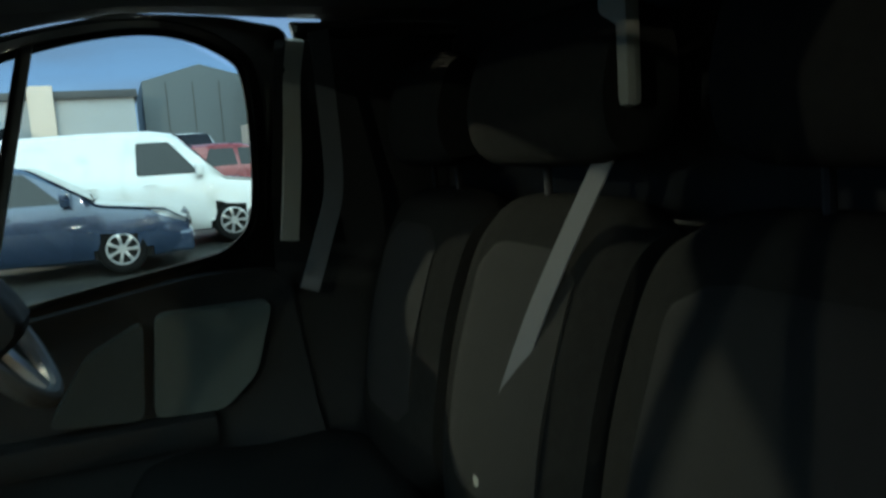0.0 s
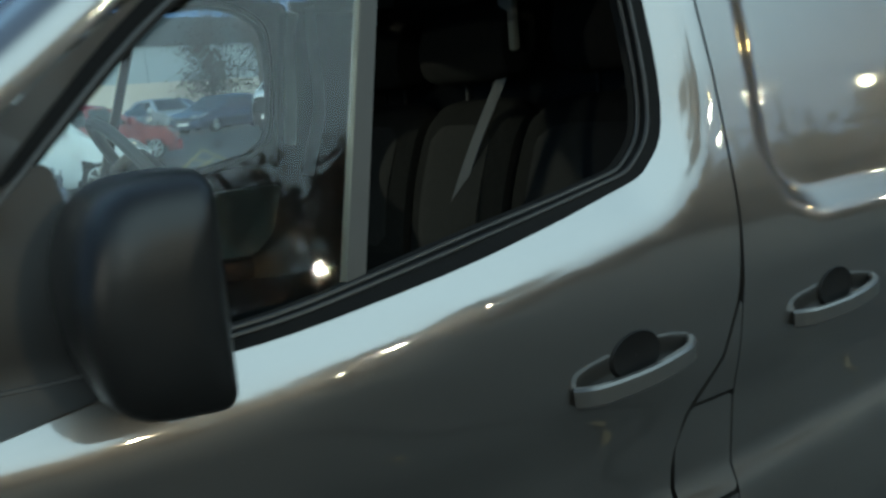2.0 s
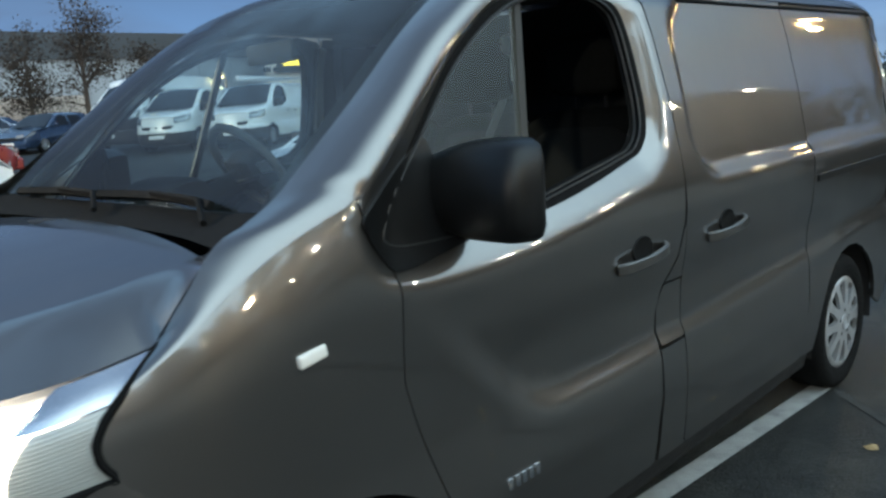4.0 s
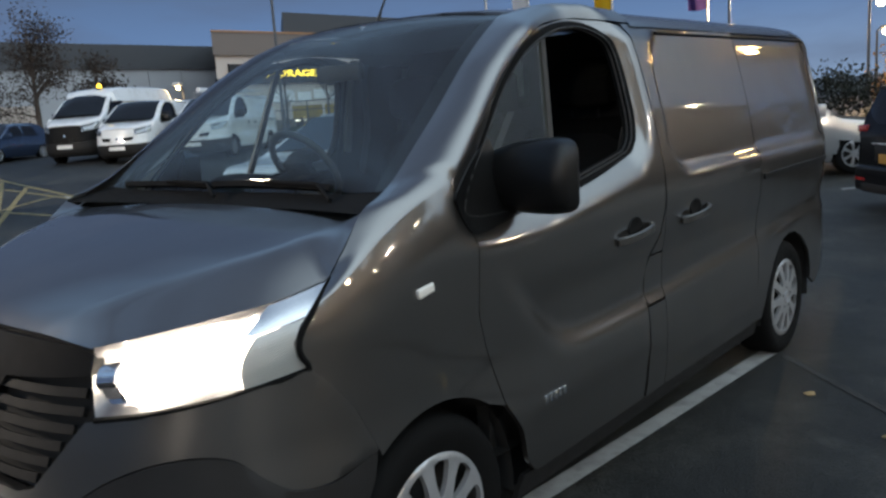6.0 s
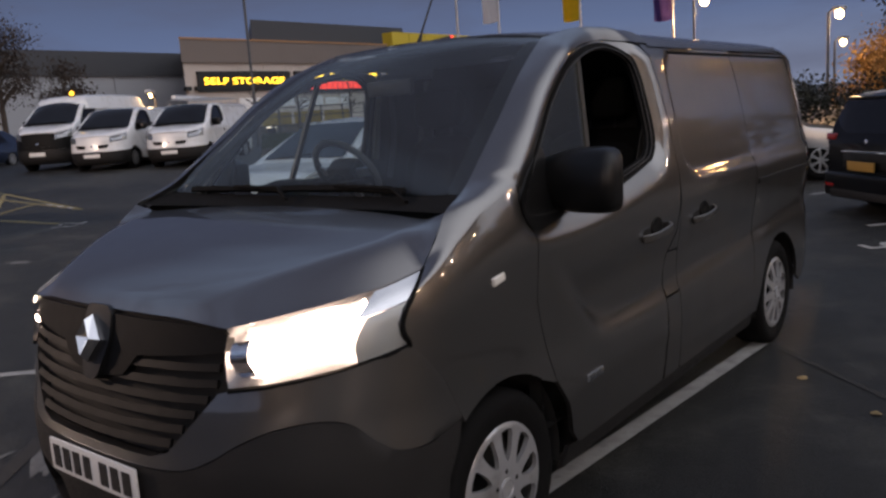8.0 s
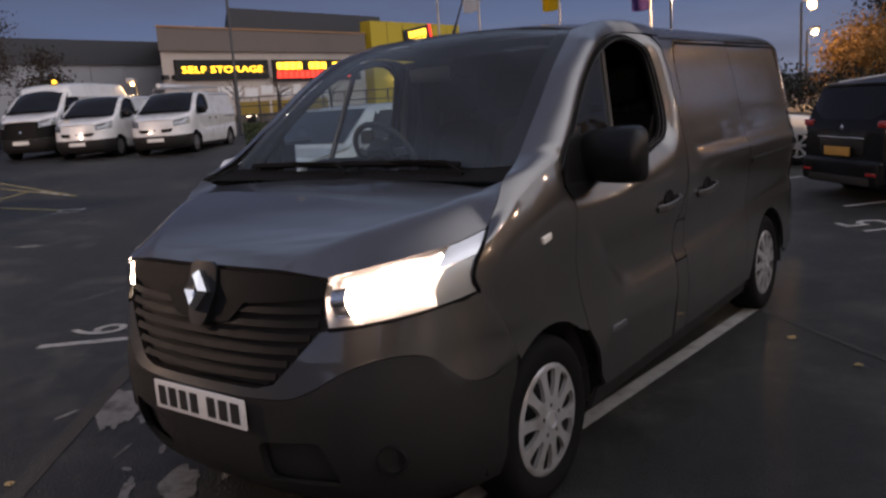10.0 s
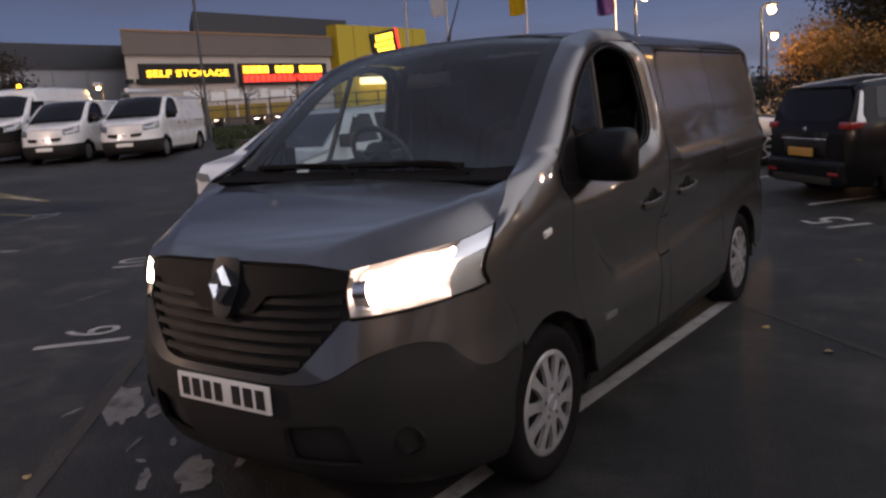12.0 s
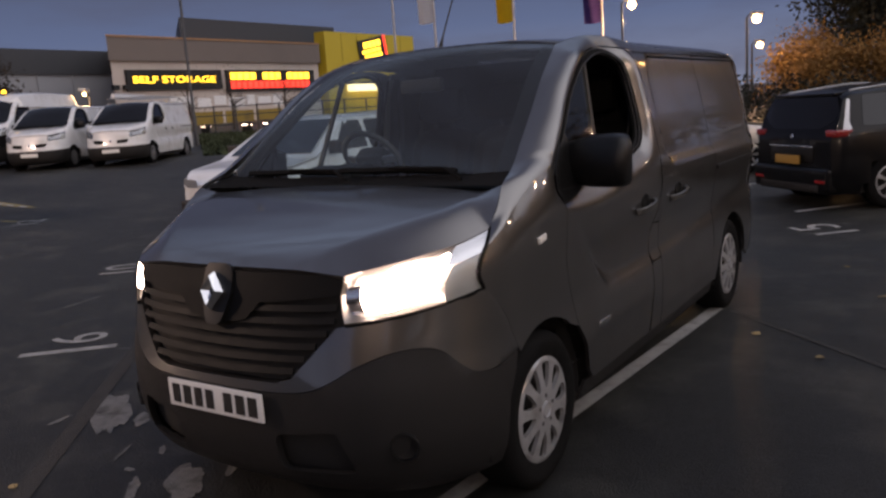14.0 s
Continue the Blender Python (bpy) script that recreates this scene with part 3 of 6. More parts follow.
# number plate with plain bars
plate = part("number_plate", moved(boxed(-0.26, 0.26, -0.006, 0.004, -0.0555, 0.0555, 0.003, 2), pose(0, -0.042, 0.575)), PLATE, van, "white number plate with dark bars")
for x, w in ((-0.212, 0.042), (-0.148, 0.044), (-0.084, 0.042), (-0.020, 0.042), (0.080, 0.044), (0.146, 0.046), (0.212, 0.046)):
    part("plate_bar", moved(boxed(-w / 2, w / 2, -0.0015, 0.001, -0.038, 0.038), pose(x, -0.0495, 0.575)), INK, plate, smooth=0)

# bonnet, windscreen, pillars, roof
V = Vector
HLTOP = [V((0.567, 0.113, 1.056)), V((0.66, 0.20, 1.075)), V((0.76, 0.325, 1.098)), V((0.84, 0.46, 1.122)), V((0.885, 0.60, 1.155))]
HLBOT = [V((0.575, 0.085, 0.886)), V((0.69, 0.165, 0.896)), V((0.80, 0.275, 0.915)), V((0.875, 0.39, 0.936)), V((0.912, 0.486, 0.952))]
LAMPEND = curve([V((0.912, 0.486, 0.952)), V((0.908, 0.462, 0.985)), V((0.906, 0.459, 1.020)), V((0.908, 0.480, 1.060)), V((0.906, 0.530, 1.106)), V((0.885, 0.60, 1.155))], 4)
MX = lambda c: [V((-p.x, p.y, p.z)) for p in c]
edge_l = curve(HLTOP, 4) + curve([V((0.885, 0.60, 1.158)), V((0.890, 0.655, 1.225)), V((0.872, 0.742, 1.303))], 4)[1:]
BONNET = [(0.0, 1.05), (0.066, 1.078), (0.11, 1.112), (0.18, 1.143), (0.28, 1.176), (0.45, 1.219), (0.65, 1.259), (0.87, 1.293)]
bm, rows = bmesh.new(), []
for k, e in enumerate(edge_l):
    yc = 0.066 + 0.799 * min(1, (e.y - 0.113) / 0.629)
    row = []
    for i in range(-30, 31):
        u = math.copysign(1 - (1 - abs(i) / 30) ** 1.25, i)
        y = yc + (e.y - yc) * u * u
        uc = 0.64 + 0.22 * min(1, k / 14)
        w = max(0, (abs(u) - uc) / (1 - uc)) ** 1.35
        z = (lerp(y - 0.05 * u * u * (1 - k / len(edge_l)), BONNET) - 0.006 * u * u) * (1 - w) + e.z * w
        row.append(bm.verts.new((u * e.x, y, z)))
    rows.append(row)
lip = [bm.verts.new(v.co + V((0, 0.012, -0.022))) for v in rows[0]]
rows.insert(0, lip)
for a, b in zip(rows, rows[1:]):
    for k in range(60):
        bm.faces.new((a[k], a[k + 1], b[k + 1], b[k]))
bon = part("bonnet", bm, PAINT, van, smooth=50)
if sum(p.normal.z * p.area for p in bon.data.polygons) < 0:
    bon.data.flip_normals()
# black scuttle, then the screen
SCB = curve([V((-0.868, 0.752, 1.298)), V((-0.5, 0.84, 1.290)), V((0, 0.875, 1.284)), V((0.5, 0.84, 1.290)), V((0.868, 0.752, 1.298))], 6)
SCT = curve([V((-0.825, 0.912, 1.340)), V((-0.5, 0.965, 1.322)), V((0, 0.995, 1.318)), V((0.5, 0.965, 1.322)), V((0.825, 0.912, 1.340))], 6)
part("scuttle_panel", coons(SCB, SCT, [SCB[0], SCT[0]], [SCB[-1], SCT[-1]], 24, 4), SCUTTLE, van, "black plastic scuttle under the windscreen")
SCREEN_L = curve([V((0.825, 0.912, 1.342)), V((0.812, 1.02, 1.435)), V((0.782, 1.20, 1.575)), V((0.748, 1.39, 1.72)), V((0.715, 1.58, 1.838)), V((0.69, 1.70, 1.886))], 6)
SCREENTOP = curve([V((-0.69, 1.70, 1.886)), V((-0.4, 1.625, 1.912)), V((0, 1.595, 1.922)), V((0.4, 1.625, 1.912)), V((0.69, 1.70, 1.886))], 6)
bulge = lambda u, v: (0, -0.03 * math.sin(math.pi * u) * math.sin(math.pi * v), 0.03 * math.sin(math.pi * v) * math.sin(math.pi * u) ** 0.6)
part("windscreen", coons(SCT, SCREENTOP, MX(SCREEN_L), SCREEN_L, 24, 20, bulge), WSGLASS, van, "clear curved windscreen")
# one rolled strip from the lamp's tip over the wing's crown up the pillar to the roof
CREST = curve([V(p) for p in ((0.527, 1.100), (0.585, 1.130), (0.655, 1.174), (0.749, 1.236), (0.855, 1.290), (0.95, 1.326), (1.04, 1.356), (1.13, 1.408), (1.31, 1.558), (1.50, 1.705), (1.73, 1.826), (1.98, 1.870), (2.18, 1.872), (2.44, 1.864))], 6)
ROLL_O = [left(p.x, p.y) for p in CREST]
ROLL_I = curve([V((0.909, 0.524, 1.104)), V((0.897, 0.563, 1.131)), V((0.885, 0.602, 1.158)), V((0.891, 0.66, 1.225)), V((0.872, 0.744, 1.304)), V((0.856, 0.828, 1.336)), V((0.838, 0.912, 1.374)), V((0.815, 1.02, 1.446)), V((0.782, 1.20, 1.575)), V((0.748, 1.39, 1.72)), V((0.715, 1.58, 1.838)), V((0.69, 1.70, 1.887)), V((0.705, 1.90, 1.914)), V((0.725, 2.14, 1.923)), V((0.738, 2.44, 1.927))], 6)
for s in (1, -1):
    bm, rows = bmesh.new(), []
    for k, (o, i) in enumerate(zip(ROLL_O, ROLL_I)):
        along = (CREST[min(k + 1, len(CREST) - 1)] - CREST[max(k - 1, 0)]).normalized()
        foot = CREST[k] - V((-along.y, along.x)) * 0.03
        c = o + (o - left(foot.x, foot.y)).normalized() * (0.33 + 0.13 * step01((o.y - 0.75) / 0.55) - 0.14 * step01((o.y - 1.4) / 0.5)) * (i - o).length
        rows.append([bm.verts.new(o * (1 - t) ** 2 + c * 2 * t * (1 - t) + i * t * t) for t in [j / 10 for j in range(11)]])
    for a, b in zip(rows, rows[1:]):
        for k in range(10):
            bm.faces.new((a[k], a[k + 1], b[k + 1], b[k]))
    part("windscreen_pillar", mirrored(bm) if s < 0 else bm, PAINT, van, smooth=60)
bm, rows = bmesh.new(), []
ys = [1.58 + 0.06 * i for i in range(7)] + [2.05 + 0.12 * i for i in range(24)] + [4.90, 4.955]
SECT = [(0.0, 0.0), (0.25, -0.004), (0.45, -0.012), (0.60, -0.026), (0.70, -0.043), (0.765, -0.066), (0.805, -0.095), (0.822, -0.116)]
for y in ys:
    zt = lerp(y, [(1.58, 1.925), (1.75, 1.940), (2.0, 1.955), (2.5, 1.966), (4.4, 1.966), (4.8, 1.955), (4.955, 1.93)])
    wide = 1 - 0.12 * max(0, (y - 4.5) / 0.46) ** 2.6 / 0.82
    cut = step01((2.40 - y) / 0.06)
    rows.append([bm.verts.new((s * min(x, 0.822 - 0.025 * cut) * wide, max(y, 1.595 + 0.22 * x * x) if x < 0.72 else max(y, 1.72 + (x - 0.72) * 2.2), zt + max(d, -0.116 + 0.03 * cut) - cut * 0.022 * step01((x - 0.70) / 0.06) - 0.010 * math.exp(-((x - 0.66) / 0.03) ** 2)))
                 for s, x, d in [(-1, x, d) for x, d in reversed(SECT)] + [(1, x, d) for x, d in SECT[1:]]])
for a, b in zip(rows, rows[1:]):
    for k in range(len(a) - 1):
        if a[0].co.y + b[0].co.y < 4.74 and min(abs(a[k].co.x), abs(a[k + 1].co.x)) > 0.69:
            continue
        if (a[k].co - b[k].co).length > 1e-4 or (a[k + 1].co - b[k + 1].co).length > 1e-4:
            bm.faces.new((a[k], a[k + 1], b[k + 1], b[k]))
bmesh.ops.remove_doubles(bm, verts=bm.verts, dist=0.0005)
part("roof", bm, PAINT, van)
# rear end
bm = sheet(round_poly([(-0.80, 0.55), (0.80, 0.55), (0.78, 1.5), (0.70, 1.92), (-0.70, 1.92), (-0.78, 1.5)], 0.06), lambda x, z: V((x, 4.975 - 0.10 * abs(x) ** 4 - 0.08 * max(0, z - 1.2), z)), 0.08)
part("rear_doors", bm, PAINT, van)
part("rear_bumper", boxed(-0.86, 0.86, 4.70, 5.0, 0.36, 0.56, 0.05, 3), PLASTIC, van)
for s in (1, -1):
    part("tail_lamp", boxed(*sorted((s * 0.745, s * 0.80)), 4.91, 4.975, 0.86, 1.22, 0.012), REDLENS, van)
# underbody, wheel arch liners
part("underbody", boxed(-0.80, 0.80, 0.45, 4.85, 0.20, 0.34), UNDER, van)
for s in (1, -1):
    for y in (0.902, 4.031):
        bm = bmesh.new()
        ring = arc(y, 0.32, 0.415, -8, 188, 20)
        rws = [[bm.verts.new((s * x, a, b)) for a, b in ring] for x in (0.60, 0.93 if y > 2 else 0.90)]
        for k in range(len(ring) - 1):
            bm.faces.new((rws[0][k], rws[0][k + 1], rws[1][k + 1], rws[1][k]))
        bm.faces.new(rws[0])
        part("wheel_arch_liner", bm, UNDER, van)


def wheel(parent, m, out=1, r=0.335, w=0.215, spokes=9, capped=True):
    """A tyre, a steel rim and a spoked silver cover; its face looks along +x before m."""
    tyre = lathe([(-w / 2, r * 0.62), (-w / 2, r * 0.88), (-w * 0.42, r * 0.97), (-w * 0.3, r), (w * 0.3, r), (w * 0.42, r * 0.97), (w / 2, r * 0.88), (w * 0.47, r * 0.70), (w * 0.42, r * 0.645)], 44)
    wh = part("wheel", moved(tyre, m), RUBBER, parent, "black tyre with a silver spoked cover")
    part("rim", moved(lathe([(w * 0.43, r * 0.655), (w * 0.40, r * 0.60), (-0.01, r * 0.58), (-0.015, 0.02)], 40), m), UNDER, wh)
    c = bmesh.new()
    x0 = w * 0.42
    lathe([(x0 - 0.006, r * 0.665), (x0 + 0.006, r * 0.655), (x0 + 0.010, r * 0.61), (x0 - 0.004, r * 0.575)], 44, "x", c)
    lathe([(x0 - 0.004, r * 0.19), (x0 + 0.006, r * 0.17), (x0 + 0.006, r * 0.10), (x0 + 0.012, r * 0.09), (x0 + 0.013, 0.001)], 24, "x", c)
    part("wheel_cover", moved(c, m), ALLOY, wh)
    for k in range(spokes):
        a = k * math.tau / spokes
        c, rows = bmesh.new(), []
        for rad, half, xo in ((r * 0.15, 0.020, x0 + 0.002), (r * 0.32, 0.019, x0 + 0.012), (r * 0.48, 0.024, x0 + 0.012), (r * 0.60, 0.032, x0 + 0.004)):
            d, t = V((0, math.cos(a), math.sin(a))), V((0, -math.sin(a), math.cos(a)))
            rows.append([c.verts.new(d * rad + t * e * half + V((xo + h, 0, 0))) for e, h in ((-1, -0.014), (-0.75, 0), (0.75, 0), (1, -0.014))])
        for q, s in zip(rows, rows[1:]):
            for j in range(3):
                c.faces.new((q[j], q[j + 1], s[j + 1], s[j]))
        part("cover_spoke", moved(c, m), ALLOY, wh)
    return wh


def pressed_wheel(parent, m, r=0.335, w=0.215, n=10, turn=8):
    """A tyre on a dark steel rim under a domed silver cover with ten long openings."""
    tyre = lathe([(-w / 2, r * 0.62), (-w / 2, r * 0.88), (-w * 0.42, r * 0.97), (-w * 0.3, r), (w * 0.3, r), (w * 0.40, r * 0.975), (w * 0.47, r * 0.92), (w * 0.50, r * 0.86), (w * 0.485, r * 0.80), (w * 0.47, r * 0.72), (w * 0.42, r * 0.655)], 56)
    wh = part("wheel", moved(tyre, m), RUBBER, parent, "black tyre with a silver pressed cover")
    part("rim", moved(lathe([(w * 0.43, r * 0.66), (w * 0.36, r * 0.60), (-0.01, r * 0.58), (-0.015, 0.02)], 40), m), UNDER, wh)
    x0, out = w * 0.43, r * 0.672
    disc = [V((out * math.cos(math.tau * k / 64), out * math.sin(math.tau * k / 64))) for k in range(64)]
    holes = []
    for k in range(n):
        a = radians(turn) + k * math.tau / n
        hole = round_poly([(r * 0.250, 0.0), (r * 0.40, -r * 0.076), (r * 0.595, -r * 0.108), (r * 0.615, 0.0), (r * 0.595, r * 0.108), (r * 0.40, r * 0.076)], [0.02, 0.03, 0.018, 0.03, 0.018, 0.03], 3)
        holes.append([Matrix.Rotation(a, 2) @ V(p) for p in hole])
    dome = lambda y, z: V((x0 + 0.016 * (1 - (math.hypot(y, z) / out) ** 2) + 0.006 * step01((math.hypot(y, z) / out - 0.86) / 0.06) * step01((1.02 - math.hypot(y, z) / out) / 0.06), y, z))
    cover = part("wheel_cover", moved(sheet(disc, dome, 0.016, holes, 0.018, (-1, 0, 0)), m), ALLOY, wh, "silver pressed wheel cover", smooth=50)
    part("hub_badge", moved(lathe([(x0 + 0.010, r * 0.115), (x0 + 0.021, r * 0.110), (x0 + 0.023, r * 0.09), (x0 + 0.019, r * 0.085), (x0 + 0.019, 0.001)], 28), m), ALLOY, cover)
    for k in range(5):
        a = math.tau * k / 5 + 0.3
        part("nut_recess", moved(lathe([(x0 + 0.0165, 0.009), (x0 + 0.0155, 0.001)], 10), m @ Matrix.Translation((0, r * 0.185 * math.cos(a), r * 0.185 * math.sin(a)))), UNDER, cover)
    return wh


for i, y in enumerate((0.897, 4.031)):
    pressed_wheel(van, pose(0.83, y, 0.335), turn=8 + 11 * i)
    pressed_wheel(van, pose(-0.83, y, 0.335, 0, 0, 180))

# headlamps: bowl, lit reflector, clear lens; the outer end holds the ribbed indicator
LO, HI = curve(HLBOT, 5), curve(HLTOP, 5)
LIN = [HLBOT[0].lerp(HLTOP[0], t) + V((-0.012 * math.sin(math.pi * t), 0, 0)) for t in [k / 10 for k in range(11)]]


def lamp_at(u, v):
    """A point of the lamp's opening: u from the grille outwards, v upwards."""
    at = lambda c, t: c[min(int(t * (len(c) - 1)), len(c) - 2)].lerp(c[min(int(t * (len(c) - 1)), len(c) - 2) + 1], t * (len(c) - 1) - min(int(t * (len(c) - 1)), len(c) - 2))
    p = at(LO, u) * (1 - v) + at(HI, u) * v + at(LIN, v) * (1 - u) + at(LAMPEND, v) * u
    return p - (LO[0] * (1 - u) * (1 - v) + LO[-1] * u * (1 - v) + HI[0] * (1 - u) * v + HI[-1] * u * v)


def lamp_grid(uf, vf, deep, nu=16, nv=10):
    """A skin inside the lamp; uf(s, t), vf(s, t) give its place, deep(u, v) how far behind the lens."""
    bm, rows = bmesh.new(), []
    for b in range(nv + 1):
        row = []
        for a in range(nu + 1):
            u, v = uf(a / nu, b / nv), vf(a / nu, b / nv)
            row.append(bm.verts.new(lamp_at(u, v) + V((-0.5, 0.85, 0)) * deep(u, v)))
        rows.append(row)
    for a, b in zip(rows, rows[1:]):
        for k in range(nu):
            bm.faces.new((a[k], a[k + 1], b[k + 1], b[k]))
    return bm


hump = lambda u, v: math.sin(math.pi * u) ** 0.6 * math.sin(math.pi * v) ** 0.6
for s in (1, -1):
    flip = (lambda bm: mirrored(bm)) if s < 0 else (lambda bm: bm)
    lamp = part("headlamp", flip(lamp_grid(lambda a, b: a, lambda a, b: b, lambda u, v: 0.014 + 0.09 * hump(min(1, u * 1.15), v) * (u < 0.87), 24, 10)), BOWL, van, "lit headlamp with a clear lens")
    part("lens", flip(lamp_grid(lambda a, b: a, lambda a, b: b, lambda u, v: -0.014 * math.sin(math.pi * v) * math.sin(math.pi * min(u, 0.85) / 0.85 * 0.9 + 0.1), 24, 12)), LENS, lamp).visible_shadow = False
    part("lit_reflector", flip(lamp_grid(lambda a, b: 0.12 + 0.03 * b + (0.36 + 0.26 * b ** 0.7 - 0.10 * max(0, 2 * b - 1) ** 4) * a, lambda a, b: 0.10 + 0.10 * (1 - a) ** 3 + 0.10 * a ** 2 + (0.80 - 0.16 * (1 - a) - 0.05 * math.sin(9 * a) - 0.08 * a ** 2) * b, lambda u, v: 0.024 + 0.02 * math.sin(14 * u), 18, 10)), LENSBEAM, lamp, "bright lit lamp reflector")
    part("projector_ring", flip(lamp_grid(lambda a, b: 0.05 + 0.10 * a, lambda a, b: 0.12 + 0.60 * b, lambda u, v: 0.02 + 0.02 * math.sin(9 * v), 8, 8)), REFLECTOR, lamp)
    part("indicator", flip(lamp_grid(lambda a, b: (0.63 + 0.10 * b) * (1 - a) + a, lambda a, b: 0.02 + 0.66 * b, lambda u, v: 0.010 + 0.0004 * math.cos(v * 150), 12, 72)), FROST, lamp, "clear ribbed indicator")
    part("chrome_spear", flip(lamp_grid(lambda a, b: (0.66 + 0.06 * b) * (1 - a) + a, lambda a, b: 0.70 + 0.27 * b, lambda u, v: 0.006, 12, 6)), REFLECTOR, lamp, "bright chrome spear at the lamp's tip")
    part("lamp_gap", flip(tube([p + V((-0.002, 0.006, -0.004)) for p in LO] + [p + V((0.001, 0.008, 0)) for p in LAMPEND[2:]], 0.0085, 6)), RUBBER, lamp)
    beam = new("headlamp_beam", bpy.data.lights.new("headlamp_beam", "SPOT"))
    beam.data.energy, beam.data.spot_size, beam.data.spot_blend, beam.data.color, beam.data.shadow_soft_size = 260, radians(75), 0.8, (1.0, 0.88, 0.70), 0.06
    beam.matrix_world = look((s * 0.66, 0.05, 0.97), (s * 0.9, -8, -0.2))

# mirrors
for s in (1, -1):
    bm = bmesh.new()
    rows = []
    for k, (x, g) in enumerate(((0.89, 0.78), (0.93, 0.88), (0.99, 0.98), (1.05, 1.0), (1.10, 1.0), (1.130, 0.965), (1.150, 0.88), (1.162, 0.74), (1.169, 0.52), (1.1715, 0.22))):
        sec = round_poly([(1.29, 1.225), (1.405, 1.215), (1.408, 1.455), (1.30, 1.45), (1.262, 1.34)], [0.05, 0.02, 0.02, 0.05, 0.05], 4)
        cy, cz = 1.345, 1.335
        rows.append([bm.verts.new((x, cy + (y - cy) * g, cz + (z - cz) * g)) for y, z in sec])
    for a, b in zip(rows, rows[1:]):
        for k in range(len(a)):
            bm.faces.new((a[k], a[(k + 1) % len(a)], b[(k + 1) % len(a)], b[k]))
    bm.faces.new(rows[0])
    bm.faces.new(rows[-1])
    mir = part("door_mirror", mirrored(bm) if s < 0 else bm, MIRRORBLACK, van, "black plastic door mirror")
    gl = boxed(0.985, 1.11, 1.402, 1.4105, 1.245, 1.425, 0.003)
    part("mirror_glass", mirrored(gl) if s < 0 else gl, CHROME, mir)

# handles: dark cup, arched grip, lock
def door_handle(y, s):
    x = side_x(y, 1.035)
    cup = moved(lathe([(0.004, 0.001), (0.004, 0.036), (0.007, 0.044), (0.001, 0.048)], 24), Matrix.Translation((x, y + 0.0, 1.055)) @ Matrix.Diagonal((1, 1.25, 0.9, 1)))
    h = part("door_handle", mirrored(cup) if s < 0 else cup, GRILLEBLACK, van, "grey grip over a dark cup")
    g = strip(curve([(x, y - 0.135, 1.015), (x + 0.028, y - 0.10, 1.020), (x + 0.040, y, 1.028), (x + 0.030, y + 0.10, 1.038), (x + 0.002, y + 0.135, 1.042)], 5), (0, 0, 1), 0.034, 0.016)
    bmesh.ops.bevel(g, geom=g.edges[:], offset=0.004, segments=1, affect="EDGES")
    part("grip", mirrored(g) if s < 0 else g, HANDLE, h)


for s in (1, -1):
    door_handle(2.115, s)
    door_handle(2.69, s)
    # side repeater, model lettering as plain bars, rail slot, roof gutter lines
    x = side_x(0.873, 1.07)
    bm = moved(boxed(-0.008, 0.009, -0.036, 0.036, -0.0145, 0.0145, 0.008, 3), pose(x, 0.873, 1.07, 8, 0, 4))
    part("side_repeater", mirrored(bm) if s < 0 else bm, REPEATER, van, "frosted side repeater lamp")
    for k in range(5):
        y = 1.425 + 0.028 * k
        bm = boxed(side_x(y, 0.57) - 0.001, side_x(y, 0.57) + 0.004, y, y + 0.019, 0.552, 0.582, 0.002)
        part("badge_letter", mirrored(bm) if s < 0 else bm, CHROME, van)
    bm = strip([left(3.56 + 0.12 * i, 1.10) + V((0.002, 0, 0)) for i in range(11)], (0, 0, 1), 0.028, 0.012)
    part("rail_slot", mirrored(bm) if s < 0 else bm, GLOSSBLACK, van)
    gut = tube([left(2.62 + 0.125 * i, 1.826) for i in range(18)], 0.007, 6)
    part("panel_gutter", mirrored(gut) if s < 0 else gut, RUBBER, van)

# wipers and aerial
for x0, x1 in ((0.55, -0.12), (-0.10, -0.70)):
    path = [V((x0 + (x1 - x0) * t, 0.955 + 0.04 * math.sin(math.pi * t) - 0.05 * abs(x0 + (x1 - x0) * t), 1.345 + 0.006 * t)) for t in [i / 10 for i in range(11)]]
    w = part("wiper", strip(path, (0, 0.6, 0.8), 0.022, 0.014), RUBBER, van)
    part("wiper_arm", tube([path[0] + V((0.05, -0.05, -0.03)), path[1] + V((0, -0.01, 0.010)), path[6] + V((0, -0.004, 0.010))], 0.008, 6), RUBBER, w)
part("roof_aerial", tube([(-0.05, 1.80, 1.94), (-0.05, 1.83, 2.0), (-0.05, 2.0, 2.28)], [0.012, 0.005, 0.003], 6), PLASTIC, van)

# ---------------------------------------------------------------- inside the cab
def cushion(bm, x0, x1, prof, bulge=0.03, n=8):
    """A padded form: the profile (y, z) drawn across from x0 to x1, full in the middle."""
    rows = []
    cy, cz = sum(p[0] for p in prof) / len(prof), sum(p[1] for p in prof) / len(prof)
    for i in range(n + 1):
        t = i / n
        g = 1 - 0.16 * abs(2 * t - 1) ** 5
        x = x0 + (x1 - x0) * t
        rows.append([bm.verts.new((x, cy + (y - cy) * g - bulge * math.sin(math.pi * t) * 0.4, cz + (z - cz) * g)) for y, z in prof])
    for a, b in zip(rows, rows[1:]):
        for k in range(len(prof)):
            bm.faces.new((a[k], a[(k + 1) % len(prof)], b[(k + 1) % len(prof)], b[k]))
    bm.faces.new(rows[0][::-1])
    bm.faces.new(rows[-1])
    return bm


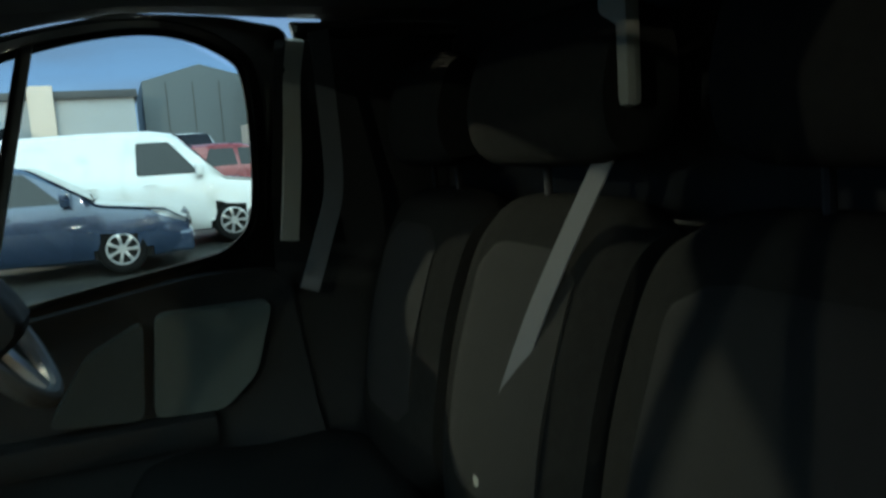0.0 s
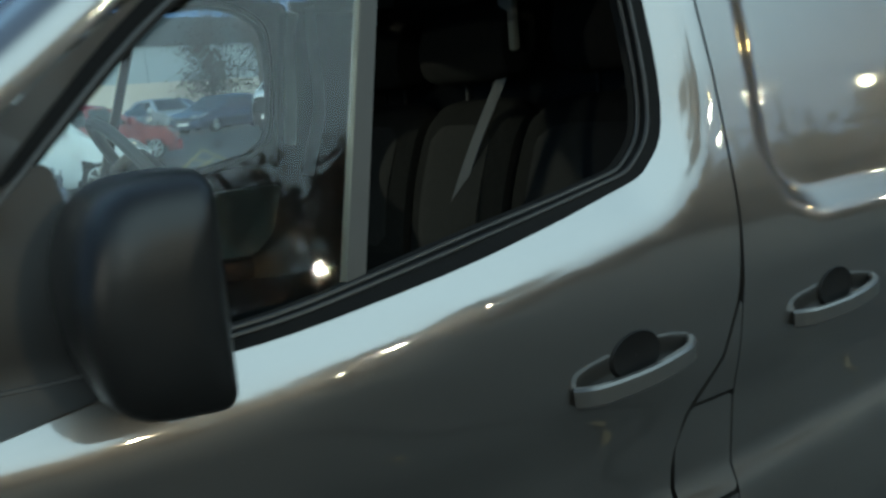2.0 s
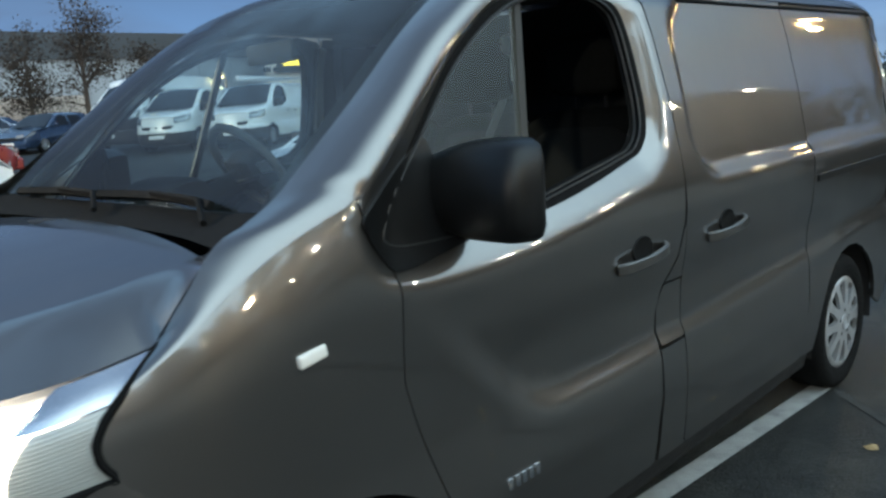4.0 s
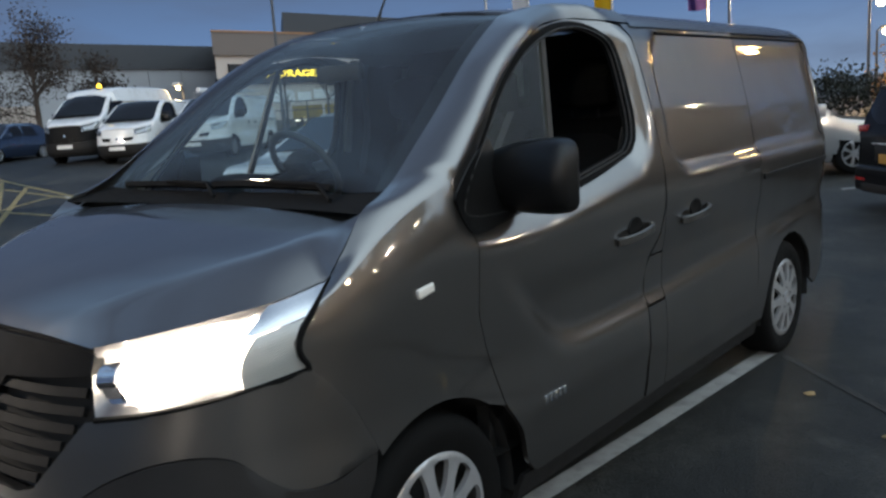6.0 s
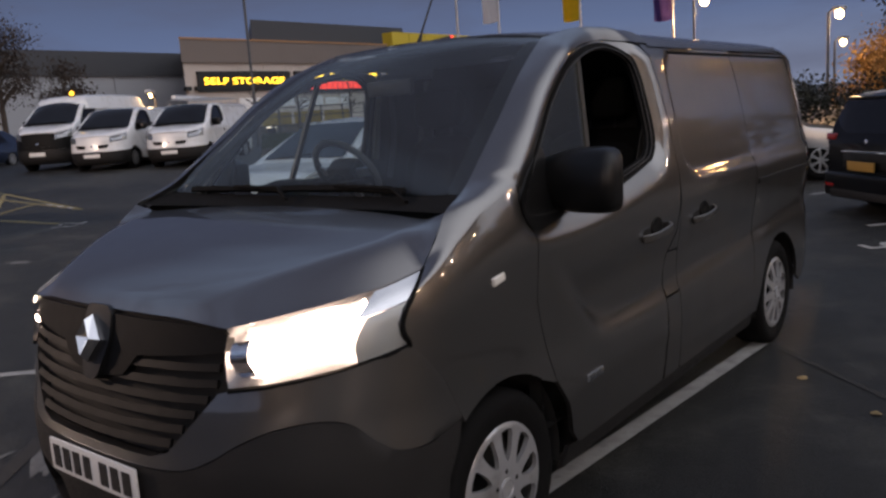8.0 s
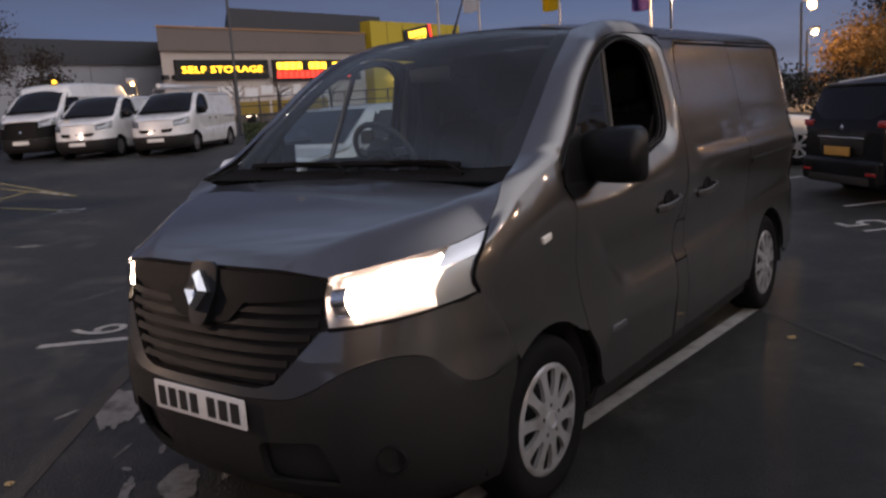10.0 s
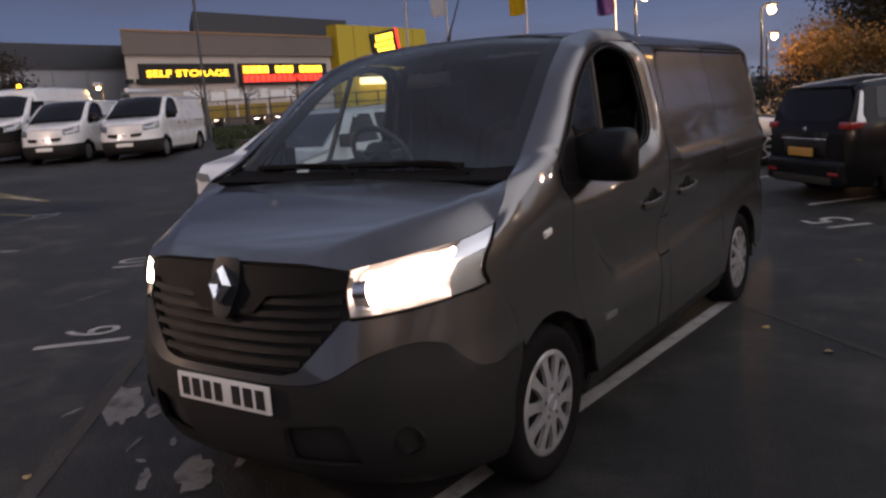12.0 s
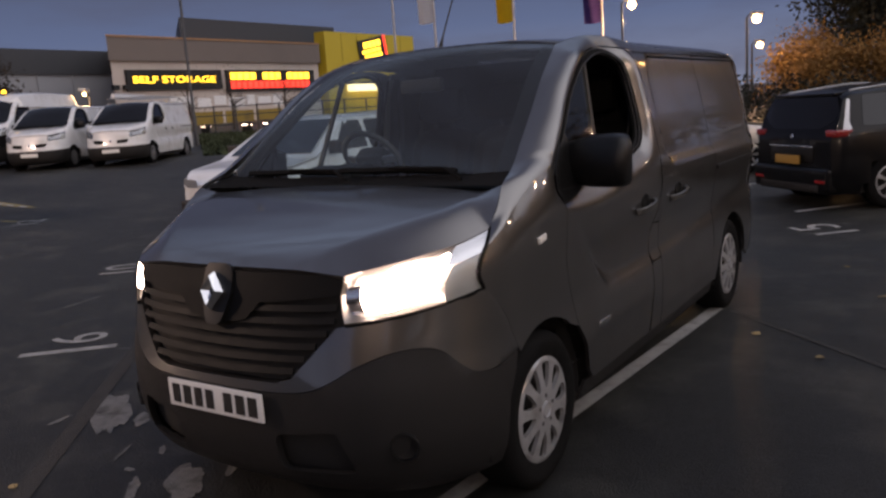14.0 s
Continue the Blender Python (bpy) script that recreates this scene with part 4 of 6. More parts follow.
BACK = loop([(y + 0.06, z) for y, z in [(2.365, 0.90), (2.385, 1.15), (2.445, 1.36), (2.505, 1.46), (2.585, 1.47), (2.615, 1.36), (2.555, 1.10), (2.525, 0.88)]], 4)
INSERT = loop([(y + 0.06, z) for y, z in [(2.355, 0.98), (2.372, 1.16), (2.425, 1.34), (2.450, 1.40), (2.470, 1.39), (2.415, 1.15), (2.400, 0.97)]], 4)
BASE = loop([(y + 0.06, z) for y, z in [(1.86, 0.80), (1.85, 0.90), (1.92, 0.945), (2.15, 0.925), (2.36, 0.92), (2.40, 0.80), (2.35, 0.74), (1.95, 0.73)]], 4)
REST = loop([(y + 0.06, z) for y, z in [(2.470, 1.535), (2.450, 1.62), (2.485, 1.73), (2.535, 1.75), (2.585, 1.70), (2.585, 1.58), (2.545, 1.53)]], 4)


def seat(name, x0, x1, label, rest=0.30):
    s = thing(name, pose(0, 0, 0), label, "seat", "seats in the cab")
    part("seat_cushion", cushion(bmesh.new(), x0, x1, BASE), FABRIC, s)
    b = part("backrest", cushion(bmesh.new(), x0 + 0.01, x1 - 0.01, BACK), FABRIC, s)
    part("backrest_insert", cushion(bmesh.new(), x0 + 0.09, x1 - 0.09, INSERT, 0.01), FABRIC2, b)
    c = (x0 + x1) / 2
    h = part("headrest", cushion(bmesh.new(), c - rest / 2, c + rest / 2, REST, 0.02), FABRIC, s)
    for k in (-1, 1):
        part("headrest_post", tube([(c + k * 0.065, 2.595, 1.44), (c + k * 0.065, 2.59, 1.60)], 0.007, 8), PLASTIC, h)
    part("seat_frame", boxed(x0 + 0.03, x1 - 0.03, 1.92, 2.38, 0.54, 0.75, 0.02), TRIM, s)
    return s


seat("driver_seat", -0.80, -0.34, "charcoal fabric driver seat with headrest behind the wheel")
seat("middle_seat", -0.31, 0.17, "charcoal fabric middle seat with headrest in the cab", 0.42)
seat("passenger_seat", 0.19, 0.78, "charcoal fabric passenger seat with headrest in the cab")
# the belt of the middle seat, from its guide down across the backrest
belt = thing("seat_belt", pose(0, 0, 0), "grey seat belt lying over the middle seat back", "seat belt")
part("webbing", strip(curve([(0.118, 2.590, 1.62), (0.085, 2.560, 1.54), (0.036, 2.475, 1.34), (-0.040, 2.436, 1.15), (-0.085, 2.425, 1.05)], 5), (1, 0.3, 0), 0.034, 0.003), WEB, belt)
part("belt_guide", boxed(0.095, 0.160, 2.545, 2.570, 1.60, 1.78, 0.012), PALETRIM, belt, "pale plastic belt guide")
part("belt_stop", boxed(-0.100, -0.075, 2.412, 2.428, 1.03, 1.055, 0.005), PALETRIM, belt)
# bulkhead, lining, floor, door cards
part("bulkhead", sheet([(-0.84, 0.34), (0.84, 0.34), (0.86, 1.2), (0.76, 1.74), (0.68, 1.88), (-0.68, 1.88), (-0.76, 1.74), (-0.86, 1.2)], lambda x, z: V((x, 2.70, z)), 0.2, (), 0.03, (0, 1, 0)), TRIM, van)
part("bulkhead_pressing", boxed(-0.70, 0.70, 2.685, 2.70, 0.9, 1.35, 0.01), TRIM, van)
part("cab_floor", boxed(-0.86, 0.86, 1.0, 2.7, 0.48, 0.53), UNDER, van)
part("headlining", sheet([(-0.72, 1.70), (0.72, 1.70), (0.76, 2.70), (-0.76, 2.70)], lambda x, y: V((x, y, lerp(y, [(1.70, 1.875), (2.0, 1.90), (2.6, 1.905)]) - 0.05 * abs(x) ** 3)), 0.1), mat("grey_headlining", (0.09, 0.09, 0.085), 0.95, 0, 0.1, 40, 0.3, 600), van)
CLOTHA = mat("pale_green_grey_cloth", (0.060, 0.070, 0.060), 0.9, 0, 0.15, 50, 0.4, 700)
CLOTHB = mat("dark_green_grey_cloth", (0.030, 0.036, 0.032), 0.9, 0, 0.15, 50, 0.4, 700)
for s in (1, -1):
    card = sheet(round_poly([(1.20, 0.42), (2.33, 0.42), (2.36, 0.80), (2.30, 1.30), (2.10, 1.315), (1.62, 1.235), (1.22, 1.20)], 0.06), lambda y, z: left(y, z) + V((-0.075 - 0.03 * step01((1.0 - z) / 0.1), 0, 0)), 0.06, (), 0.05, (1, 0, 0))
    c = part("door_card", mirrored(card) if s < 0 else card, TRIM, van)
    for poly, cm in (([(1.99, 1.235), (2.25, 1.235), (2.20, 1.07), (2.12, 1.0), (1.965, 1.005)], CLOTHA), ([(1.965, 1.225), (1.84, 1.16), (1.75, 1.02), (1.945, 1.005)], CLOTHB)):
        panel = sheet(round_poly(poly, 0.025, 3), lambda y, z: left(y, z) + V((-0.125, 0, 0)), 0.05, (), 0.06, (1, 0, 0))
        part("door_card_insert", mirrored(panel) if s < 0 else panel, cm, c, "grey-green cloth insert")
    rest = boxed(0.80, 0.885, 1.62, 2.10, 0.93, 1.0, 0.02)
    part("arm_rest", mirrored(rest) if s < 0 else rest, TRIM, c)
    pil = strip(curve([(0.80, 2.345, 1.82), (0.835, 2.335, 1.73), (0.85, 2.325, 1.55), (0.86, 2.305, 1.37)], 5), (0, 1, 0), 0.040, 0.02)
    part("pillar_trim", mirrored(pil) if s < 0 else pil, PALETRIM, van, "pale grey door pillar trim")
    bt = strip(curve([(0.74, 2.385, 1.83), (0.78, 2.40, 1.73), (0.79, 2.405, 1.50), (0.785, 2.37, 1.38), (0.78, 2.325, 1.26)], 5), (0, 1, 0), 0.044, 0.003)
    part("side_belt", mirrored(bt) if s < 0 else bt, WEB, van)
# dashboard, binnacle, wheel
DASH = loop([(1.02, 1.265), (1.22, 1.255), (1.36, 1.235), (1.44, 1.18), (1.46, 1.05), (1.40, 0.85), (1.30, 0.70), (1.05, 0.70)], 4)
part("dashboard", cushion(bmesh.new(), -0.83, 0.83, DASH, 0.02, 16), TRIM, van)
part("binnacle", cushion(bmesh.new(), -0.68, -0.32, loop([(1.22, 1.24), (1.28, 1.33), (1.40, 1.345), (1.45, 1.28), (1.44, 1.20), (1.30, 1.20)], 4), 0.01), TRIM, van)
part("radio_panel", boxed(-0.16, 0.16, 1.435, 1.465, 0.95, 1.16, 0.01), GLOSSBLACK, van)
for k in range(3):
    part("dash_knob", moved(lathe([(0.0, 0.022), (0.02, 0.020), (0.022, 0.001)], 20, "y"), pose(-0.09 + 0.09 * k, 1.462, 0.90)), CHROME, van)
for x in (-0.23, 0.23, 0.66, -0.74):
    part("air_vent", moved(lathe([(0.0, 0.045), (0.012, 0.042), (0.012, 0.034), (0.002, 0.032), (0.002, 0.001)], 24, "y"), pose(x, 1.44, 1.15)), GLOSSBLACK, van)
tilt = Matrix.Translation((-0.50, 1.70, 1.345)) @ Matrix.Rotation(radians(33), 4, "X")
ring = [V((0.19 * math.cos(a), 0, 0.19 * math.sin(a))) for a in [k * math.tau / 40 for k in range(41)]]
sw = part("steering_wheel", moved(tube(ring, 0.017, 10, False), tilt), mat("grey_worn_leather", (0.10, 0.10, 0.096), 0.5, 0, 0.2, 30, 0.2, 300), van, "dark steering wheel with a pale worn spoke")
hub = cushion(bmesh.new(), -0.085, 0.085, loop([(-0.05, -0.07), (-0.055, 0.05), (-0.02, 0.065), (0.05, 0.06), (0.06, -0.06), (0.0, -0.085)], 3), 0.01)
part("wheel_hub", moved(hub, tilt), TRIM, sw)
for a in (5, 175, 270):
    part("wheel_spoke", moved(strip([V((0.06 * math.cos(radians(a)), -0.01, 0.06 * math.sin(radians(a)))), V((0.178 * math.cos(radians(a)), 0.0, 0.178 * math.sin(radians(a))))], (-math.sin(radians(a)), 0, math.cos(radians(a))), 0.045, 0.014), tilt), ALLOY, sw)
part("steering_column", tube([(-0.50, 1.30, 1.16), (-0.50, 1.66, 1.31)], [0.06, 0.045], 12), TRIM, van)
part("column_stalk", tube([(-0.50, 1.60, 1.29), (-0.32, 1.63, 1.32)], [0.01, 0.007], 8), PLASTIC, van)
# inner trim of the screen pillars
for s in (1, -1):
    bm = strip([V((p.x - 0.045, p.y + 0.035, p.z - 0.02)) for p in SCREEN_L], (1, 0.25, 0), 0.10, 0.02)
    part("pillar_inner_trim", mirrored(bm) if s < 0 else bm, TRIM, van)
# interior mirror
part("interior_mirror", boxed(-0.13, 0.13, 1.50, 1.53, 1.70, 1.77, 0.015, 2), PLASTIC, van)

# inner skins of the door pillars
for s in (1, -1):
    bm = sheet([(2.285, 0.33), (2.72, 0.33), (2.72, 1.82), (2.30, 1.82), (2.275, 1.5)], lambda y, z: left(y, z) + V((-0.034, 0, 0)), 0.08)
    part("pillar_inner", mirrored(bm) if s < 0 else bm, TRIM, van)

# ---------------------------------------------------------------- the car park
def ground_z(x, y):
    """The tarmac rises very gently away from the bay."""
    d = min(-0.80 * x + 0.60 * y, 75.0) - 3.0
    return 0.03 * (math.sqrt(d * d + 9) + d) / 2 - 0.0186


bm = bmesh.new()
gx = sorted({-2500, -900, -300, -160, -120, -100, -90, -80, -75, -70, -65, *[-60 + 1.5 * i for i in range(61)], *range(33, 61, 3), 80, 120, 300, 900, 2500})
gy = sorted({-2500, -900, -300, -120, -80, -50, *range(-30, -6, 3), *[-6 + 1.5 * i for i in range(37)], *range(51, 90, 3), 100, 120, 160, 300, 900, 2500})
rows = [[bm.verts.new((x, y, ground_z(x, y))) for x in gx] for y in gy]
for a, b in zip(rows, rows[1:]):
    for k in range(len(gx) - 1):
        bm.faces.new((a[k], a[k + 1], b[k + 1], b[k]))
tagged(part("ground", bm, ASPHALT), "dark worn tarmac of a car park", "tarmac", kind="structure")


def mark(name, pts, material=LINEPAINT, label="worn white painted bay line on tarmac", category="road marking"):
    """A painted mark as a thin skin that follows the ground."""
    bm = sheet(pts, lambda x, y: V((x, y, ground_z(x, y) + 0.004)), 0.5)
    return tagged(part(name, bm, material, smooth=0), label, category, kind="structure")


def line(a, b, w=0.10, material=LINEPAINT, **k):
    a, b = V(a), V(b)
    n = (b - a).normalized()
    n = V((-n.y, n.x)) * w / 2
    return mark("bay_line", [a + n, b + n, b - n, a - n], material, **k)


def worn_patch(x, y, lx, ly, turn, seed):
    """A ragged remnant of old paint."""
    rnd = random.Random(seed)
    pts = []
    ph = [rnd.uniform(0, 6.3) for _ in range(4)]
    for k in range(64):
        a = k * math.tau / 64
        r = 0.95 + 0.15 * math.sin(2 * a + ph[0]) + 0.10 * math.sin(5 * a + ph[1]) + 0.05 * math.sin(9 * a + ph[2]) + rnd.uniform(-0.10, 0.06)
        p = V((math.cos(a) * lx * r, math.sin(a) * ly * r))
        p.rotate(Matrix.Rotation(radians(turn), 2))
        pts.append(V((x, y)) + p)
    return mark("paint_remnant", pts, FLAKED, "flaked remnant of white paint on tarmac", "paint mark")


def digits(text, x, y, size, turn, label):
    """Painted bay number, the font's outline cut thin."""
    cu = bpy.data.curves.new("bay_number", "FONT")
    cu.body, cu.size, cu.align_x, cu.align_y = text, size, "CENTER", "CENTER"
    tmp = bpy.data.objects.new("bay_number", cu)
    me = bpy.data.meshes.new_from_object(tmp)
    bpy.data.objects.remove(tmp)
    m = pose(x, y, 0, 0, 0, turn)
    for v in me.vertices:
        p = m @ v.co
        v.co = V((p.x, p.y, ground_z(p.x, p.y) + 0.005))
    me.materials.append(LINEPAINT)
    return tagged(new("bay_number", me), label, "bay number", kind="structure")


line((0.60, 0.3), (0.865, 3.95), 0.095)
line((0.63, 8.62), (2.9, 11.4), 0.09)
line((-0.55, 11.0), (0.2, 12.2), 0.09)
line((-3.42, 1.02), (-2.92, 1.49), 0.09)
line((-12.6, 6.4), (-14.2, 6.6), 0.09)
digits("15", 1.15, 7.45, 0.75, 135, "white painted bay number fifteen")
digits("6", -3.38, 1.50, 0.62, 132, "white painted bay number six")
digits("10", -5.42, 3.36, 0.62, 132, "white painted bay number ten")
digits("12", -10.5, 5.2, 0.62, 132, "white painted bay number")
for i, (x, y, lx, ly, a) in enumerate(((-1.72, 0.62, 0.36, 0.10, 140), (-1.45, 0.62, 0.10, 0.05, 130), (-0.58, 0.20, 0.20, 0.09, 130), (-0.98, 0.39, 0.05, 0.02, 140), (-0.94, 0.17, 0.03, 0.02, 0), (-4.5, 2.2, 0.3, 0.015, 100), (-7.9, 3.2, 0.25, 0.06, 30), (-1.60, 0.86, 0.22, 0.03, 130), (-1.62, 0.45, 0.14, 0.03, 150), (-0.75, 0.05, 0.12, 0.03, 140), (-0.48, 0.40, 0.10, 0.025, 130), (-1.15, 0.28, 0.09, 0.012, 120), (-1.90, 0.40, 0.08, 0.02, 100), (-2.7, 1.5, 0.20, 0.012, 20), (-3.1, 2.3, 0.16, 0.012, 160))):
    worn_patch(x, y, lx, ly, a, i)
# long tarred joints in the surface
for a, b, w in (((-0.9, -0.55), (-3.0, 1.85), 0.10), ((0.95, 3.92), (3.6, 1.6), 0.05)):
    line(a, b, w, mat("tarred_joint", (0.034, 0.033, 0.031), 0.85, 0, 0.4, 20, 0.8, 200, stain=(0.018, 0.018, 0.018), stain_scale=6), label="tarred joint across the car park surface", category="tar joint")
# yellow hatching
for a, b in (((-21.1, 7.9), (-12.4, 6.4)), ((-18.4, 6.8), (-12.4, 6.4)), ((-13.2, 4.85), (-14.6, 6.6)), ((-20.0, 7.6), (-13.3, 4.95)), ((-17.5, 7.2), (-10.5, 3.8)), ((-13.2, 4.9), (-10.9, 5.2))):
    line(a, b, 0.10, YELLINE, label="worn yellow hatched marking on tarmac")
# fallen leaves
leafm = mat("dry_leaf", (0.32, 0.22, 0.10), 0.8, 0, 0.3, 40)
rnd = random.Random(5)
for x, y in ((1.26, 3.37), (1.9, 4.6), (2.1, 5.2), (1.7, 3.0), (-1.3, -0.2), (2.2, 2.4), (1.55, 5.6), (-2.2, -0.1)):
    bm = bmesh.new()
    a0 = rnd.uniform(0, 6)
    pts = [(math.cos(a0 + k * math.tau / 7) * rnd.uniform(0.018, 0.04), math.sin(a0 + k * math.tau / 7) * rnd.uniform(0.015, 0.03)) for k in range(7)]
    c = bm.verts.new((x, y, ground_z(x, y) + 0.018))
    ring = [bm.verts.new((x + u, y + w, ground_z(x, y) + rnd.uniform(0.004, 0.016))) for u, w in pts]
    for k in range(7):
        bm.faces.new((c, ring[k], ring[(k + 1) % 7]))
    tagged(part("fallen_leaf", bm, leafm, smooth=0), "small dry fallen leaf on the tarmac", "leaf", "fallen leaves")


def wall_block(name, p0, p1, z0, z1, depth, material, label="", parent=None, back=None):
    """An upright block whose face runs from p0 to p1, seen from the van."""
    a, b = V((*p0, 0)), V((*p1, 0))
    d = (b - a).normalized()
    n = V((*back, 0)) if back else V((-d.y, d.x, 0))
    bm = bmesh.new()
    vs = [bm.verts.new(p + V((0, 0, z))) for z in (z0, z1) for p in (a, b, b + n * depth, a + n * depth)]
    for q in ((0, 1, 5, 4), (1, 2, 6, 5), (2, 3, 7, 6), (3, 0, 4, 7), (4, 5, 6, 7), (0, 3, 2, 1)):
        bm.faces.new([vs[i] for i in q])
    return part(name, bm, material, parent, label, smooth=0)


# ---------------------------------------------------------------- vehicles round about
def vehicle(name, m, label, category, paint, L, W, H, nose, bonnet, wind, tail, belt=0.95, hood=0.85, sill=0.22, wr=0.31, front_axle=0.85, rear_axle=3.45, windows=(), bumper=PLASTIC, roofin=0.80, rear=False, group="", vanface=False, tops=None):
    """A parked vehicle, nose at local y = 0: lofted body, glazing, lamps, bumpers, plate, mirrors and wheels."""
    car = thing(name, m, label, category, group)
    hw = W / 2

    def top(y):
        if tops:
            return lerp(y, tops)
        return lerp(y, [(0.0, nose), (bonnet * 0.25, hood - 0.06), (bonnet * 0.6, hood - 0.015), (bonnet, hood + 0.04), (wind, H - 0.07), (wind + 0.35, H - 0.01), ((wind + tail) / 2, H), (tail, H - 0.03), (L - 0.10, lerp(tail, [(0, H), (L - 0.5, belt + 0.15), (L - 0.2, H - 0.15)])), (L, belt - 0.1)])

    def halfw(y):
        return hw * (1 - 0.22 * max(0, 1 - y / 0.55) ** 2.2 - 0.12 * max(0, 1 - (L - y) / 0.4) ** 2.5)

    def ring(y):
        w, t = halfw(y), top(y)
        b = min(belt, t - 0.05)
        rw = w * (1 - (1 - roofin) * min(1, max(0, (t - belt) / (H - belt))))
        return [(w * 0.90, sill), (w * 0.985, sill + 0.12), (w, (sill + b) / 2), (w * 0.985, b - 0.06), (w * 0.965, b), (w * 0.965 + (rw - w * 0.965) * 0.9, b + (t - b) * 0.88), (rw * 0.90, t - 0.015), (rw * 0.6, t), (0, t + 0.008)]

    def skin(y, z, off=0.006):
        r = ring(y)
        for (x0, z0), (x1, z1) in zip(r, r[1:]):
            if z0 <= z <= z1:
                return V((x0 + (x1 - x0) * (z - z0) / (z1 - z0 + 1e-9) + off, y, z))
        return V((r[5][0] + off, y, z))
    n = 46
    ys = [0, 0.012, 0.03, 0.055] + [L * i / n for i in range(1, n + 1)]
    bm, rows = bmesh.new(), []
    for y in ys:
        r = ring(y)
        rows.append([bm.verts.new((sg * x, y - 0.05 * (1 - (x / hw) ** 2) * max(0, 1 - y / 0.09), z)) for sg, x, z in [(1, x, z) for x, z in r] + [(-1, x, z) for x, z in reversed(r[:-1])]])
    for a, b in zip(rows, rows[1:]):
        yc = (a[0].co.y + b[0].co.y) / 2
        for k in range(len(a) - 1):
            if k in (0, 1, len(a) - 2, len(a) - 3) and min(abs(yc - front_axle), abs(yc - rear_axle)) < wr * (1.15 if k in (0, len(a) - 2) else 0.75):
                continue
            bm.faces.new((a[k], a[k + 1], b[k + 1], b[k]))
    bm.faces.new(rows[0][::-1])
    bm.faces.new(rows[-1])
    body = part("body", bm, paint, car, smooth=40)
    part("chassis", boxed(-hw * 0.82, hw * 0.82, 0.3, L - 0.3, sill - 0.02, sill + 0.35), UNDER, car)
    for s in (1, -1):
        for y in (front_axle, rear_axle):
            lx = boxed(*sorted((s * hw * 0.5, s * hw * 0.90)), y - wr * 1.15, y + wr * 1.15, sill, sill + 0.45)
            part("wheel_well", lx, UNDER, car)
            wheel(car, pose(s * (hw - 0.10), y, wr, 0, 0, 0 if s > 0 else 180), 1, wr, 0.19, 7)
        for wy0, wy1, wz0, wz1, sl, sr in windows:
            poly = round_poly([(wy0, wz0), (wy1, wz0), (wy1 - sr, wz1), (wy0 + sl, wz1)], 0.04, 3)
            g = sheet(poly, skin, 0.12)
            part("side_window", mirrored(g) if s < 0 else g, DARKGLASS, car)
        if vanface:
            for nm, poly, mt in (("headlamp", [(0.50, 0.012), (0.80, 0.03), (0.90, 0.10), (0.93, 0.40), (0.82, 0.34), (0.66, 0.16)], LAMPCLEAR), ("grille", [(0.07, 0.004), (0.47, 0.006), (0.52, 0.035), (0.42, 0.052), (0.09, 0.05)], PLASTIC), ("lamp_bezel", [(0.60, 0.10), (0.70, 0.06), (0.80, 0.12), (0.72, 0.19)], REFLECTOR)):
                up = 0.016 if nm == "lamp_bezel" else 0.010
                g = sheet(round_poly([(hw * a, b) for a, b in poly], 0.02, 2), lambda x, y: V((min(x, halfw(y) * 0.955), y - 0.055 * (1 - (x / hw) ** 2) * max(0, 1 - y / 0.1) - 0.008, top(y) - 0.05 * max(0, x / hw - 0.7) / 0.3 + up)), 0.05)
                part(nm, mirrored(g) if s < 0 else g, mt, car)
            rl = strip([skin(2.7 + 0.18 * k, 1.0, 0.012) for k in range(11)], (0, 0, 1), 0.035, 0.02)
            part("side_rail", mirrored(rl) if s < 0 else rl, PLASTIC, car)
            bp = strip([skin(front_axle + 0.42 + 0.21 * k, sill + 0.14, 0.010) for k in range(11)], (0, 0, 1), 0.14, 0.02)
            part("side_moulding", mirrored(bp) if s < 0 else bp, PLASTIC, car)
        else:
          lampskin = lambda u, z: V((hw * (0.40 + 0.37 * min(1, u / 0.45)), -0.055 + 0.045 * min(1, u / 0.45) ** 2, z)) if u < 0.45 else skin((u - 0.45) * 0.85, min(z, top((u - 0.45) * 0.85) - 0.03), 0.008)
          hl = sheet(round_poly([(0.05, hood - 0.27), (0.08, hood - 0.17), (0.45, hood - 0.14), (0.98, hood - 0.07), (0.90, hood - 0.13), (0.50, hood - 0.27)], 0.03, 3), lampskin, 0.06)
          part("headlamp", mirrored(hl) if s < 0 else hl, LAMPCLEAR, car)
        tl = boxed(*sorted((s * hw * 0.72, s * hw * (0.955 if rear else 0.955))), L - (0.36 if rear else 0.30), L - 0.01, belt - (0.08 if rear else 0.10), belt + (0.01 if rear else 0.06), 0.025, 3)
        part("tail_lamp", tl, REDLENS, car)
        mr = boxed(*sorted((s * (hw * 0.95), s * (hw + 0.16))), bonnet + 0.30, bonnet + 0.42, belt - 0.02, belt + 0.17, 0.03, 2)
        part("mirror", mr, bumper if bumper is PLASTIC else paint, car)
        for k, y in enumerate((bonnet + 0.55, (bonnet + wind) / 2 + 1.05)):
            if y < L - 1.0:
                part("door_handle", boxed(*sorted((s * (hw - 0.02), s * (hw + 0.015))), y + 0.45, y + 0.62, belt - 0.14, belt - 0.10, 0.008), bumper if bumper is PLASTIC else paint, car)
